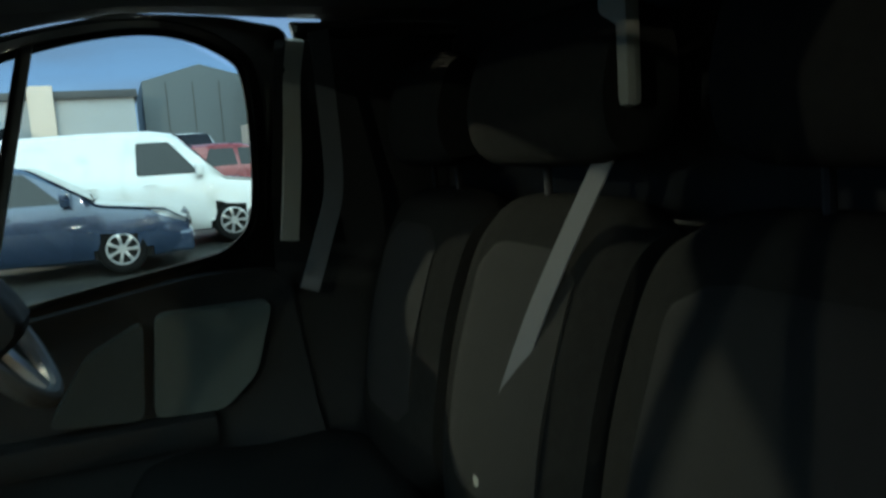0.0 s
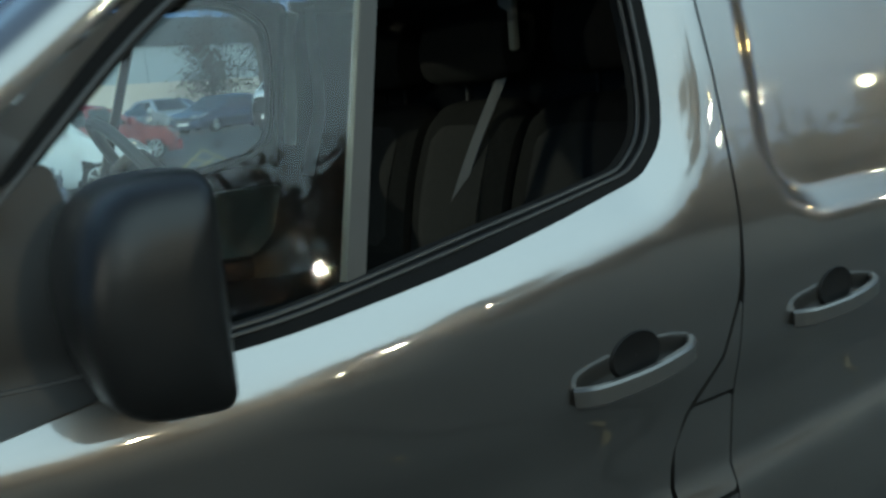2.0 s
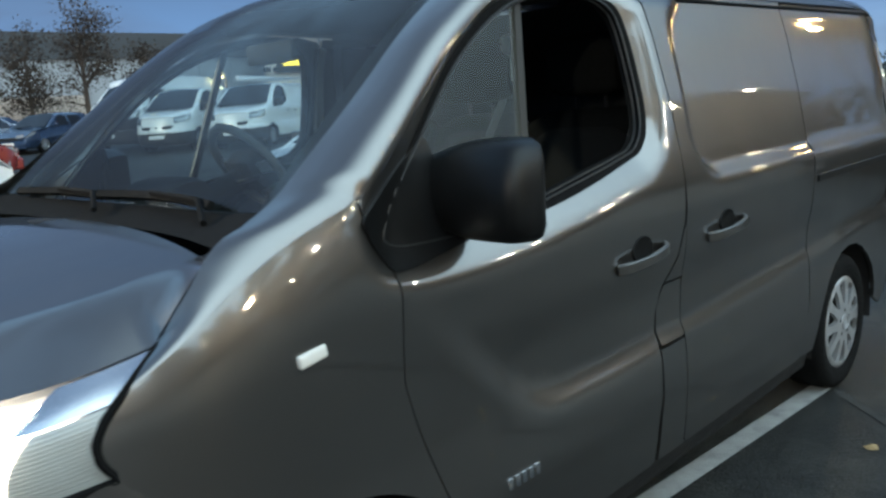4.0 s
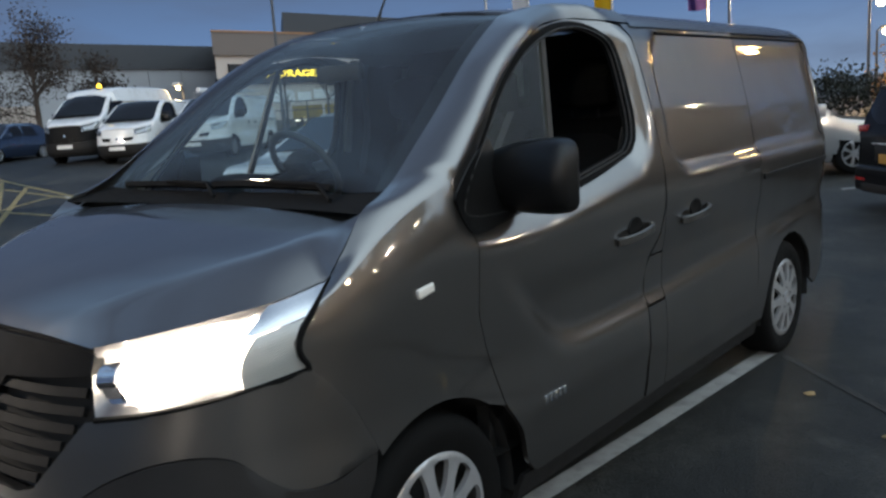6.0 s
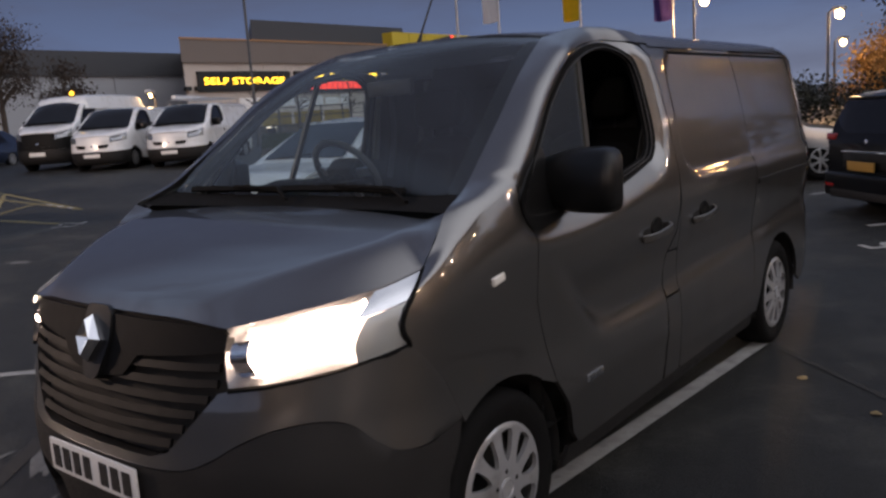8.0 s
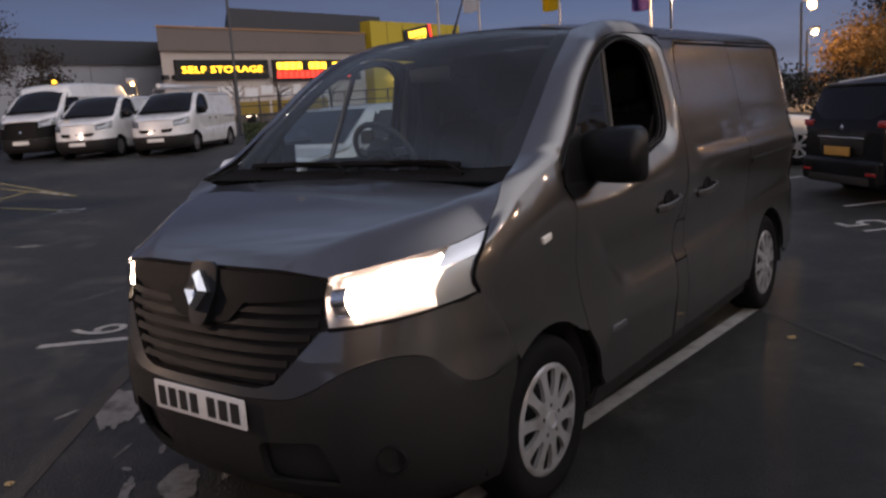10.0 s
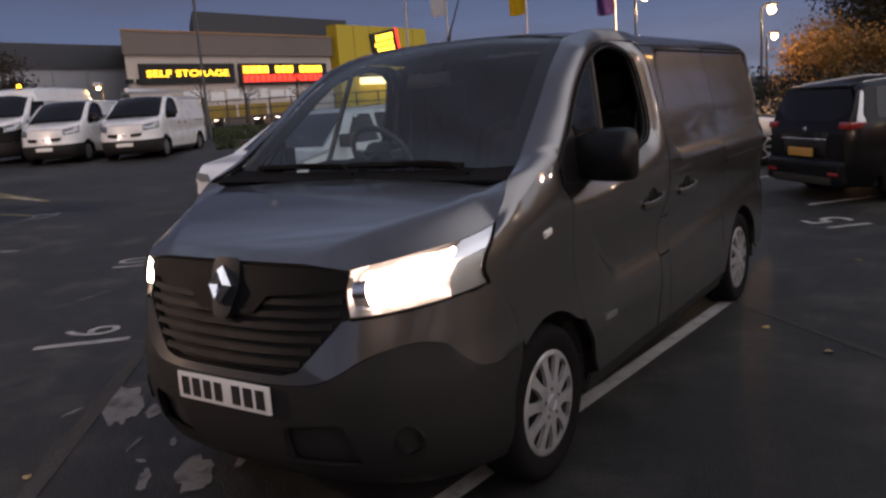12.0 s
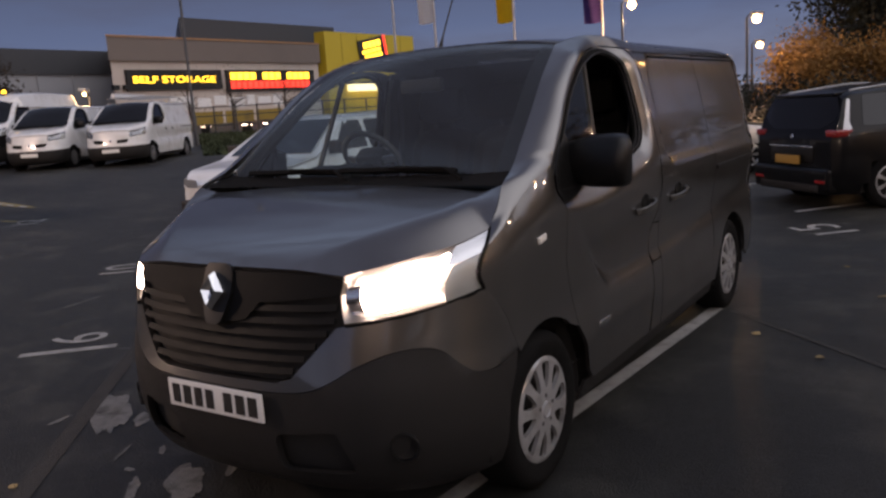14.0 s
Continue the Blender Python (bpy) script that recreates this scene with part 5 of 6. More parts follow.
    # windscreen and back glass lie just off the loft
    def screen(y0, y1, name2):
        bm2 = bmesh.new()
        rws = []
        for i in range(7):
            y = y0 + (y1 - y0) * i / 6
            r = ring(y)
            rw = r[6][0] * (1.02 if vanface else 0.93)
            sgn = 0.012
            rws.append([bm2.verts.new((rw * u, y + (-sgn if name2 == "windscreen" else sgn), top(y) - 0.004 * u * u + 0.010)) for u in (-1, -0.6, -0.2, 0.2, 0.6, 1)])
        for a, b in zip(rws, rws[1:]):
            for k in range(5):
                bm2.faces.new((a[k], a[k + 1], b[k + 1], b[k]))
        part(name2, bm2, DARKGLASS, car)
    screen(bonnet + 0.06, wind + 0.02, "windscreen")
    if rear:
        gate = lambda x, z: V((x, lerp(z, [(0.90, L), (1.0, L - 0.06), (1.38, L - 0.17), (1.45, L - 0.22)]) + 0.016 - 0.05 * (x / hw) ** 4, z))
        part("rear_window", sheet(round_poly([(-hw * 0.90, 0.995), (hw * 0.90, 0.995), (hw * 0.85, 1.20), (hw * 0.73, 1.39), (-hw * 0.73, 1.39), (-hw * 0.85, 1.20)], 0.03, 3), gate, 0.06), DARKGLASS, car)
        part("spoiler", moved(boxed(-hw * 0.70, hw * 0.70, -0.16, 0.05, -0.02, 0.018, 0.015, 2), pose(0, L - 0.19, 1.415, -6, 0, 0)), paint, car)
        part("tailgate_strip", boxed(-hw * 0.52, hw * 0.52, L + 0.0, L + 0.03, 0.765, 0.79, 0.006), CHROME, car)
        part("plate_recess", boxed(-hw * 0.50, hw * 0.50, L - 0.02, L + 0.012, 0.58, 0.76, 0.01), GLOSSBLACK, car)
        part("tailgate_badge", moved(lathe([(0.0, 0.035), (0.012, 0.028), (0.014, 0.001)], 4, "y"), pose(0, L + 0.0, 0.90)), CHROME, car)
        part("rear_valance", boxed(-hw * 0.70, hw * 0.70, L - 0.02, L + 0.065, sill + 0.02, sill + 0.12, 0.02), PLASTIC, car)
        for s in (1, -1):
            g = sheet(round_poly([(L - 0.12, 0.98), (L - 0.23, 0.985), (L - 0.205, 1.08), (L - 0.262, 1.34), (L - 0.225, 1.36)], 0.02, 3), lambda y, z: skin(y, min(z, top(y) - 0.04), 0.009), 0.05)
            part("pillar_strip", mirrored(g) if s < 0 else g, SILVERPAINT, car, "silver strip behind the rear side window")
            part("rail", tube([(s * hw * 0.70, 1.9, top(1.9) - 0.005), (s * hw * 0.71, 3.0, top(3.0) + 0.012), (s * hw * 0.69, 3.95, top(3.95) - 0.005)], 0.014, 6), STEEL, car)
            part("rear_reflector", boxed(*sorted((s * hw * 0.62, s * hw * 0.84)), L + 0.045, L + 0.064, sill + 0.14, sill + 0.18, 0.006), REDLENS, car)
    if vanface:
        part("front_bumper", sheet(both([(0.0, nose - 0.06), (0.5, nose - 0.07), (0.8, nose - 0.10), (1.0, nose - 0.14), (1.0, sill + 0.02), (0.0, sill - 0.04)]), lambda u, z: V((math.copysign(halfw(max(0, abs(u) - 0.72) * 1.9) * min(1, abs(u) / 0.78) * 1.01 + 0.004, u), max(0, abs(u) - 0.72) * 1.9 - 0.07 + 0.07 * min(1, abs(u) / 0.78) ** 3, z)), 0.07, (), 0.08, (0, 1, 0)), bumper, car)
        part("bonnet_slot", boxed(-0.05, 0.32, bonnet - 0.16, bonnet - 0.11, hood + 0.0, hood + 0.045, 0.005), PLASTIC, car)
    else:
        part("front_bumper", boxed(-hw * 0.86, hw * 0.86, -0.06, 0.35, sill, sill + 0.28, 0.05, 3), bumper, car)
    part("rear_bumper", boxed(-hw * 0.88, hw * 0.88, L - 0.3, L + 0.06, sill + 0.02, sill + 0.32, 0.05, 3), bumper, car)
    if not vanface:
        part("grille", boxed(-hw * 0.45, hw * 0.45, -0.066, 0.02, sill + 0.32, sill + 0.42, 0.015), PLASTIC, car)
    part("number_plate", boxed(-0.26, 0.26, -0.085, -0.065, sill + 0.13, sill + 0.24, 0.003), PLATE, car)
    part("rear_plate", boxed(-0.26, 0.26, L + 0.055, L + 0.075, sill + 0.36, sill + 0.47, 0.003), PLATEY, car)
    part("wiper", tube([(-0.5, bonnet + 0.05, top(bonnet + 0.05) + 0.02), (0.1, bonnet + 0.13, top(bonnet + 0.13) + 0.025)], 0.01, 5), PLASTIC, car)
    return car


def on_ground(x, y, turn):
    return pose(x, y, ground_z(x, y), 0, 0, turn)


TRAFIC = dict(vanface=True, L=4.78, W=1.90, H=1.96, nose=0.70, bonnet=0.75, wind=1.62, tail=4.70, belt=1.22, hood=1.08, sill=0.24, wr=0.33, front_axle=0.83, rear_axle=3.93, windows=((1.05, 2.05, 1.24, 1.74, 0.42, 0.03),), roofin=0.84)
WHITEBODY = ("front_door", "front_wing", "sliding_door", "rear_quarter", "fuel_flap", "door_shut_panel", "door_shut_upper", "bonnet", "windscreen_pillar", "roof", "rear_doors")
BLACKBODY = ("sill_cover", "rear_bumper", "wiper", "scuttle_panel", "underbody", "wheel_arch_liner", "window_seal", "sail_panel", "door_mirror", "rail_slot", "window_divider", "door_handle", "tail_lamp", "panel_gutter")
VANWHEEL = mat("dull_grey_wheel_trim", (0.16, 0.162, 0.165), 0.5, 0.3, 0.2, 12)


def plain(ob):
    return ob.name.split(".")[0]


def shared(ob, parent, m, material=None):
    """An object of its own on the mesh of another, in its own colour."""
    c = new(plain(ob), ob.data)
    c.parent = parent
    c.matrix_basis = m
    if material:
        c.material_slots[0].link = "OBJECT"
        c.material_slots[0].material = material
    return c


def sister_van(name, m, label, tall=1.0, wide=1.0, nose=None):
    """A white van with the body panels of the grey one, a closed white nose, and dark glass."""
    v = thing(name, m, label, "van", "row of white vans")
    grow = Matrix.Diagonal((wide, 1.0, tall, 1.0))
    for ob in list(van.children):
        kind = plain(ob)
        if kind in WHITEBODY:
            shared(ob, v, grow, WHITEPAINT)
        elif kind in BLACKBODY:
            shared(ob, v, grow)
        elif kind == "windscreen":
            shared(ob, v, grow, DARKGLASS)
        elif kind == "wheel":
            w = shared(ob, v, Matrix.Identity(4))
            for sub in ob.children:
                shared(sub, w, Matrix.Identity(4), VANWHEEL if plain(sub) == "wheel_cover" else None)
        elif kind == "headlamp":
            h = shared(ob, v, grow, LAMPCLEAR)
            for sub in ob.children:
                if plain(sub) in ("lens", "indicator", "projector_ring", "lamp_gap"):
                    shared(sub, h, Matrix.Identity(4))
    for sd in (1, -1):
        g = sheet(DOORWIN, lambda y, z: pane(y, z) + V((0.008, 0, 0)), 0.12)
        g = moved(mirrored(g) if sd < 0 else g, grow)
        part("side_window", g, DARKGLASS, v)
        slot = sheet(round_poly([(sd * 0.09, 0.80), (sd * 0.36, 0.82), (sd * 0.37, 0.765), (sd * 0.30, 0.71), (sd * 0.10, 0.70)], 0.02, 3), lambda q, z: front(q, z) + V((0, -0.004, 0)), 0.05)
        part("grille_slot", moved(slot, grow), GRILLEBLACK, v)
    upper = [(0.0, 0.668), (0.16, 0.670), (0.215, 0.69), (0.28, 0.765), (0.37, 0.872), (0.42, 0.882), (0.60, 0.893), (0.78, 0.918), (0.94, 0.945), (0.972, 0.950), (1.030, 0.90), (1.106, 0.80), (1.150, 0.63)]
    part("front_bumper", moved(sheet(both(upper + [(0.9, 0.615), (0.4, 0.60), (0.0, 0.60)]), front, 0.03, (), 0.03, (0, 1, 0)), grow), nose or WHITEPAINT, v)
    part("lower_bumper", moved(sheet(both([(0.0, 0.596), (0.4, 0.596), (0.9, 0.611), (1.146, 0.625), (1.140, 0.60), (1.096, 0.50), (1.076, 0.40), (1.070, 0.30), (1.02, 0.235), (0.6, 0.20), (0.0, 0.20)]), front, 0.04, (), 0.03, (0, 1, 0)), grow), PLASTIC, v)
    part("nose_panel", moved(sheet(GRILLE, lambda q, z: front(q, z) + V((0, 0.006, 0)), 0.05), grow), nose or WHITEPAINT, v)
    part("badge", moved(lathe([(0.0, 0.05), (-0.012, 0.04), (-0.014, 0.001)], 4, "y"), grow @ pose(0, 0.006, 0.77)), CHROME, v)
    part("number_plate", moved(boxed(-0.26, 0.26, -0.006, 0.004, -0.0555, 0.0555, 0.003), grow @ pose(0, -0.045, 0.48)), PLATE, v)
    part("bonnet_slot", moved(boxed(0.12, 0.42, 0.63, 0.67, 1.245, 1.262, 0.004), grow), PLASTIC, v)
    return v


sister_van("white_van", on_ground(-19.17, 12.86, 32), "white panel van with roof rack, black bumper, parked in a row")
sister_van("white_van", on_ground(-21.35, 11.58, 32), "white panel van with black bumper, parked in a row")
rack = thing("roof_rack", on_ground(-19.17, 12.86, 32), "steel roof rack with a pipe tube on the white van", "roof rack")
for x in (-0.7, 0.7):
    part("rack_rail", tube([(x, 1.9, 2.10), (x, 4.3, 2.10)], 0.018, 6), STEEL, rack)
for y in (1.95, 2.7, 3.5, 4.25):
    part("rack_bar", tube([(-0.72, y, 1.93), (-0.72, y, 2.10), (0.72, y, 2.10), (0.72, y, 1.93)], 0.018, 6), STEEL, rack)
part("pipe_tube", tube([(-0.45, 1.7, 2.18), (-0.45, 4.3, 2.18)], 0.07, 12), WHITEPAINT, rack)
high = sister_van("high_roof_van", on_ground(-24.15, 11.25, 32), "white high roof van parked beside smaller vans", 1.17, 1.06, GRILLEBLACK)
rows, bm = [], bmesh.new()
for y, top, half in ((1.50, 2.13, 0.66), (1.60, 2.25, 0.74), (1.78, 2.38, 0.80), (2.05, 2.46, 0.83), (2.50, 2.50, 0.85), (3.6, 2.53, 0.86), (4.9, 2.53, 0.86), (5.70, 2.51, 0.85), (5.78, 2.44, 0.82)):
    sec = [(-1.0, 2.0), (-0.985, min(2.16, top)), (-0.97, top - 0.13 * (top - 2.0)), (-0.90, top - 0.02), (-0.6, top), (0, top + 0.015), (0.6, top), (0.90, top - 0.02), (0.97, top - 0.13 * (top - 2.0)), (0.985, min(2.16, top)), (1.0, 2.0)]
    rows.append([bm.verts.new((x * (half + (1.0 - half) * max(0.0, min(1.0, (2.53 - z) / 0.53))) if y > 1.7 else x * half, y, z)) for x, z in sec])
for p, q in zip(rows, rows[1:]):
    for k in range(10):
        bm.faces.new((p[k], p[k + 1], q[k + 1], q[k]))
bm.faces.new(rows[-1])
part("raised_roof", bm, WHITEPAINT, high)
part("load_body", boxed(-1.0, 1.0, 4.75, 5.80, 0.45, 2.06, 0.06, 3), WHITEPAINT, high)
bec = thing("roof_beacon", on_ground(-24.15, 11.25, 32), "amber roof beacon on the high white van", "beacon")
part("beacon_base", moved(lathe([(0, 0.10), (0.05, 0.09), (0.05, 0.001)], 16, "z"), pose(0.3, 1.95, 2.43)), PLASTIC, bec)
part("beacon_lens", moved(lathe([(0, 0.08), (0.10, 0.075), (0.14, 0.04), (0.145, 0.001)], 16, "z"), pose(0.3, 1.95, 2.48)), glow_mat("amber_glow", (1.0, 0.62, 0.05), 1.2), bec)
HATCH = dict(L=4.1, W=1.75, H=1.46, nose=0.62, bonnet=1.05, wind=1.85, tail=3.45, belt=0.92, hood=0.86, sill=0.20, wr=0.31, front_axle=0.82, rear_axle=3.36, windows=((1.45, 2.35, 0.94, 1.33, 0.42, 0.02), (2.42, 3.25, 0.94, 1.33, 0.02, 0.22)), roofin=0.74)
vehicle("hatchback", on_ground(-29.2, 9.8, 32), "dark blue hatchback parked beside white vans", "car", BLUEPAINT, bumper=BLUEPAINT, group="parked cars", **HATCH)
vehicle("hatchback", on_ground(-32.5, 8.15, 32), "dark blue hatchback parked in a row", "car", BLUEPAINT, bumper=BLUEPAINT, group="parked cars", **HATCH)
MPV = dict(L=4.3, W=1.80, H=1.50, tops=[(0, 0.68), (0.25, 0.86), (0.6, 0.905), (0.95, 0.96), (1.75, 1.44), (2.1, 1.51), (2.8, 1.52), (3.6, 1.485), (4.08, 1.44), (4.14, 1.36), (4.24, 1.0), (4.3, 0.88)], nose=0.68, bonnet=0.95, wind=1.75, tail=3.95, belt=0.98, hood=0.92, sill=0.20, wr=0.32, front_axle=0.85, rear_axle=3.55, windows=((1.40, 2.25, 1.0, 1.41, 0.42, 0.02), (2.32, 3.15, 1.0, 1.41, 0.02, 0.02), (3.22, 3.93, 1.02, 1.39, 0.02, 0.06)), roofin=0.78, rear=True)
vehicle("people_carrier", on_ground(3.62, 12.2, 133), "black people carrier with yellow rear plate, parked in a bay", "car", BLACKPAINT, bumper=BLACKPAINT, group="parked cars", **MPV)
vehicle("hatchback", on_ground(-0.75, 13.75, 133), "silver hatchback parked beside the black people carrier", "car", SILVERPAINT, bumper=SILVERPAINT, group="parked cars", **HATCH)
# the white car beyond the driver's door, nose to the front
KANGOO = dict(L=4.25, W=1.83, H=1.80, nose=0.72, bonnet=0.95, wind=1.62, tail=4.1, belt=1.08, hood=0.98, sill=0.22, wr=0.32, front_axle=0.85, rear_axle=3.55, windows=((1.30, 2.22, 1.10, 1.60, 0.42, 0.03),), roofin=0.82)
vehicle("white_car", on_ground(-5.95, 5.35, 4), "white tall car with a dark windscreen, parked beyond the van", "car", WHITEPAINT, group="parked cars", **{**MPV, "bumper": PLASTIC})
vehicle("small_white_van", on_ground(-12.75, 4.45, 178), "small white panel van parked behind a dark blue car", "van", WHITEPAINT, bumper=WHITEPAINT, group="parked cars", **KANGOO)
vehicle("hatchback", on_ground(-10.7, 2.75, 178), "dark blue hatchback with silver wheels, parked side on", "car", BLUEPAINT, bumper=BLUEPAINT, group="parked cars", **HATCH)
for i, (x, y, t, p, lab, kind) in enumerate(((-19.4, 6.5, 200, REDPAINT, "dark red hatchback in the far row", HATCH), (-22.0, 5.4, 178, BLACKPAINT, "dark hatchback in the far row", HATCH), (-31, 5.0, 100, WHITEPAINT, "white van far across the car park", TRAFIC), (-31, 0.0, 100, WHITEPAINT, "white van far across the car park", TRAFIC), (-32, -5.2, 95, SILVERPAINT, "silver hatchback far across the car park", HATCH), (-31, 10.5, 100, SILVERPAINT, "silver hatchback far across the car park", HATCH))):
    vehicle("parked_van" if kind is TRAFIC else "hatchback", on_ground(x, y, t), lab, "van" if kind is TRAFIC else "car", p, bumper=PLASTIC if kind is TRAFIC else p, group="far parked cars", **kind)

# ---------------------------------------------------------------- buildings
def lettering(text, size, width, material, m, parent, name="sign_letter"):
    cu = bpy.data.curves.new(name, "FONT")
    cu.body, cu.size, cu.extrude, cu.align_x, cu.align_y = text, size, 0.02, "CENTER", "CENTER"
    cu.offset = 0.002
    tmp = bpy.data.objects.new(name, cu)
    me = bpy.data.meshes.new_from_object(tmp)
    bpy.data.objects.remove(tmp)
    me.materials.append(material)
    wide = max(v.co.x for v in me.vertices) - min(v.co.x for v in me.vertices)
    bm = bmesh.new()
    bm.from_mesh(me)
    left_over = set(bm.verts)
    while left_over:
        # one loose island, one letter
        grow, island = [left_over.pop()], set()
        while grow:
            v = grow.pop()
            island.add(v)
            for e in v.link_edges:
                o = e.other_vert(v)
                if o in left_over:
                    left_over.discard(o)
                    grow.append(o)
        vs = sorted(island, key=lambda v: v.index)
        num = {v: i for i, v in enumerate(vs)}
        fs = [[num[v] for v in f.verts] for f in bm.faces if f.verts[0] in island]
        letter = bpy.data.meshes.new(name)
        letter.from_pydata([(v.co.x * width / wide, v.co.y, v.co.z) for v in vs], [], fs)
        letter.materials.append(material)
        ob = new(name, letter)
        ob.parent = parent
        ob.matrix_basis = m
    bm.free()


store = thing("storage_building", pose(0, 0, 0), "cream and brown clad storage warehouse with lit signs", "building")
A, B = V((-46.75, 32.7)), V((-46.3, 53.3))          # foot of the front, left to right
U = (B - A).normalized()
N = V((U.y, -U.x))                                   # out of the front, towards the van


def face(s, out=0.0):
    p = A + U * s + N * out
    return (p.x, p.y)


FL = (B - A).length
SKEW = (-0.79, 0.613)                                # the end walls run back at a slant
wall_block("lower_wall", face(0), face(FL), 0.5, 6.45, 14, CREAM, "", store, SKEW)
for k in range(1, 9):
    wall_block("cladding_joint", face(FL * k / 9 - 0.03, 0.03), face(FL * k / 9 + 0.03, 0.03), 1.5, 6.45, 0.02, CREAM, "", store)
wall_block("upper_band", face(-0.25, 0.25), face(FL + 0.1, 0.25), 6.45, 8.05, 14.4, CLAD, "", store, SKEW)
wall_block("parapet_cap", face(-0.32, 0.32), face(FL + 0.1, 0.32), 8.05, 8.16, 14.6, mat("orange_cap", (0.45, 0.22, 0.10), 0.6), "", store, SKEW)
wall_block("roof_box", face(9.3, -4), face(27.7, -4), 8.0, 10.3, 12, DARKCLAD, "", store, SKEW)
wall_block("yellow_tower", face(FL + 0.6, 0.5), face(FL + 14.0, 0.5), 0.5, 9.2, 1.2, YELLOW, "bright yellow clad corner tower", store)
for k in range(1, 6):
    wall_block("tower_seam", face(FL + 0.6 + 13.4 * k / 6 - 0.03, 0.53), face(FL + 0.6 + 13.4 * k / 6 + 0.03, 0.53), 0.6, 9.2, 0.03, mat("yellow_seam", (0.4, 0.27, 0.02), 0.6), "", store)
for k in range(3):
    wall_block("roller_door", face(6.3 + 3.2 * k, 0.06), face(9.2 + 3.2 * k, 0.06), 1.2, 2.7, 0.05, DULLYELLOW, "", store)
# pale painted graphic over the doors, as plain bars
GRAPHIC = mat("faded_white_paint", (0.86, 0.83, 0.80), 0.8)
for k, (a, b) in enumerate(((4.4, 6.6), (6.9, 8.2), (8.5, 9.7), (9.9, 11.6), (11.8, 12.7), (13.0, 14.5), (14.7, 15.8))):
    wall_block("graphic_bar", face(a, 0.05), face(b, 0.05), 2.95 + 0.12 * (k % 3), 3.9 - 0.16 * (k % 2), 0.04, GRAPHIC, "", store)
wall_block("wall_lamp", face(-0.2, 0.35), face(0.25, 0.35), 4.5, 4.8, 0.3, INK, "", store)
wall_block("wall_lamp", face(0.65, 0.35), face(1.0, 0.35), 4.5, 4.8, 0.3, INK, "", store)
# lit signs
SIGNY = glow_mat("lit_yellow_lettering", (1.0, 0.66, 0.05), 1.7)
SIGNR = glow_mat("lit_red_lettering", (0.9, 0.05, 0.03), 0.9)
ang = math.degrees(math.atan2(U.y, U.x))


def sign(s0, s1, z0, z1, label):
    sg = thing("wall_sign", pose(0, 0, 0), label, "sign", "signs on the storage building")
    wall_block("sign_board", face(s0, 0.22), face(s1, 0.22), z0, z1, 0.2, INK, "", sg)
    return sg


sg = sign(0.95, 9.35, 4.40, 5.85, "black wall sign with lit yellow lettering")
c = A + U * 5.05 + N * 0.26
lettering("SELF STORAGE", 0.66, 7.3, SIGNY, pose(c.x, c.y, 5.12, 90, 0, ang), sg)
sg = sign(9.85, 19.75, 4.15, 5.85, "black wall sign with lit yellow and red bars")
for k in range(13):
    if k not in (4, 8):
        s = 10.2 + k * 0.69
        wall_block("sign_bar", face(s, 0.27), face(s + 0.56, 0.27), 5.10, 5.64, 0.04, SIGNY, "", sg)
for k in range(15):
    s = 10.15 + k * 0.60
    wall_block("sign_bar", face(s, 0.27), face(s + 0.48, 0.27), 4.40, 4.96, 0.04, SIGNR, "", sg)
# the tilted mark on the tower as plain lit bars
sg = thing("tower_sign", pose(0, 0, 0), "tilted black square sign with lit yellow bars", "sign")
c = A + U * 27.7 + N * 0.62
m = pose(c.x, c.y, 7.55, 90, 0, ang) @ pose(0, 0, 0, 0, 0, 10)
part("sign_board", moved(boxed(-1.95, 1.95, -1.25, 1.25, -0.1, 0.02, 0.03), m), INK, sg)
part("sign_edge", moved(boxed(1.93, 2.25, -1.25, 1.25, -0.1, 0.03, 0.02), m), SIGNR, sg)
for y, x0, x1, hh in ((0.70, -1.2, 1.5, 0.56), (0.10, -1.5, 1.4, 0.32), (-0.45, -1.2, 1.5, 0.50), (-0.95, -1.2, 1.4, 0.18)):
    for k in range(4):
        part("sign_bar", moved(boxed(x0 + (x1 - x0) * k / 4, x0 + (x1 - x0) * (k + 0.82) / 4, y - hh / 2, y + hh / 2, 0.02, 0.05), m), SIGNY, sg, smooth=0)
sg = thing("entrance_canopy", pose(0, 0, 0), "lit pale yellow canopy over the store entrance", "canopy")
wall_block("canopy_light", face(FL + 3.2, 1.4), face(FL + 9.8, 1.4), 3.9, 4.5, 0.9, glow_mat("canopy_glow", (1.0, 0.88, 0.45), 1.6), "", sg)
wall_block("canopy_base", face(FL + 3.0, 1.5), face(FL + 10.0, 1.5), 4.5, 4.7, 1.0, DARKCLAD, "", sg)
# long grey warehouse
ware = thing("grey_warehouse", pose(0, 0, 0), "long grey clad warehouse with a dark roof band", "building")
wall_block("wall", (-54.2, 12.0), (-55.5, 46.0), 0.5, 6.2, 12, GREYCLAD, "", ware)
wall_block("roof_band", (-54.0, 11.9), (-55.3, 46.2), 6.2, 8.0, 12.3, DARKCLAD, "", ware)
for k in range(1, 9):
    a = V((-54.2, 12.0)).lerp(V((-55.2, 38.0)), k / 9)
    part("downpipe", tube([(a.x + 0.12, a.y - 0.05, 0.6), (a.x + 0.12, a.y - 0.05, 6.2)], 0.05, 8), GREYCLAD, ware)
wall_block("low_wall", (-44.0, 9.0), (-44.5, 19.0), 0.6, 3.4, 3, CREAM, "pale low wall", ware)
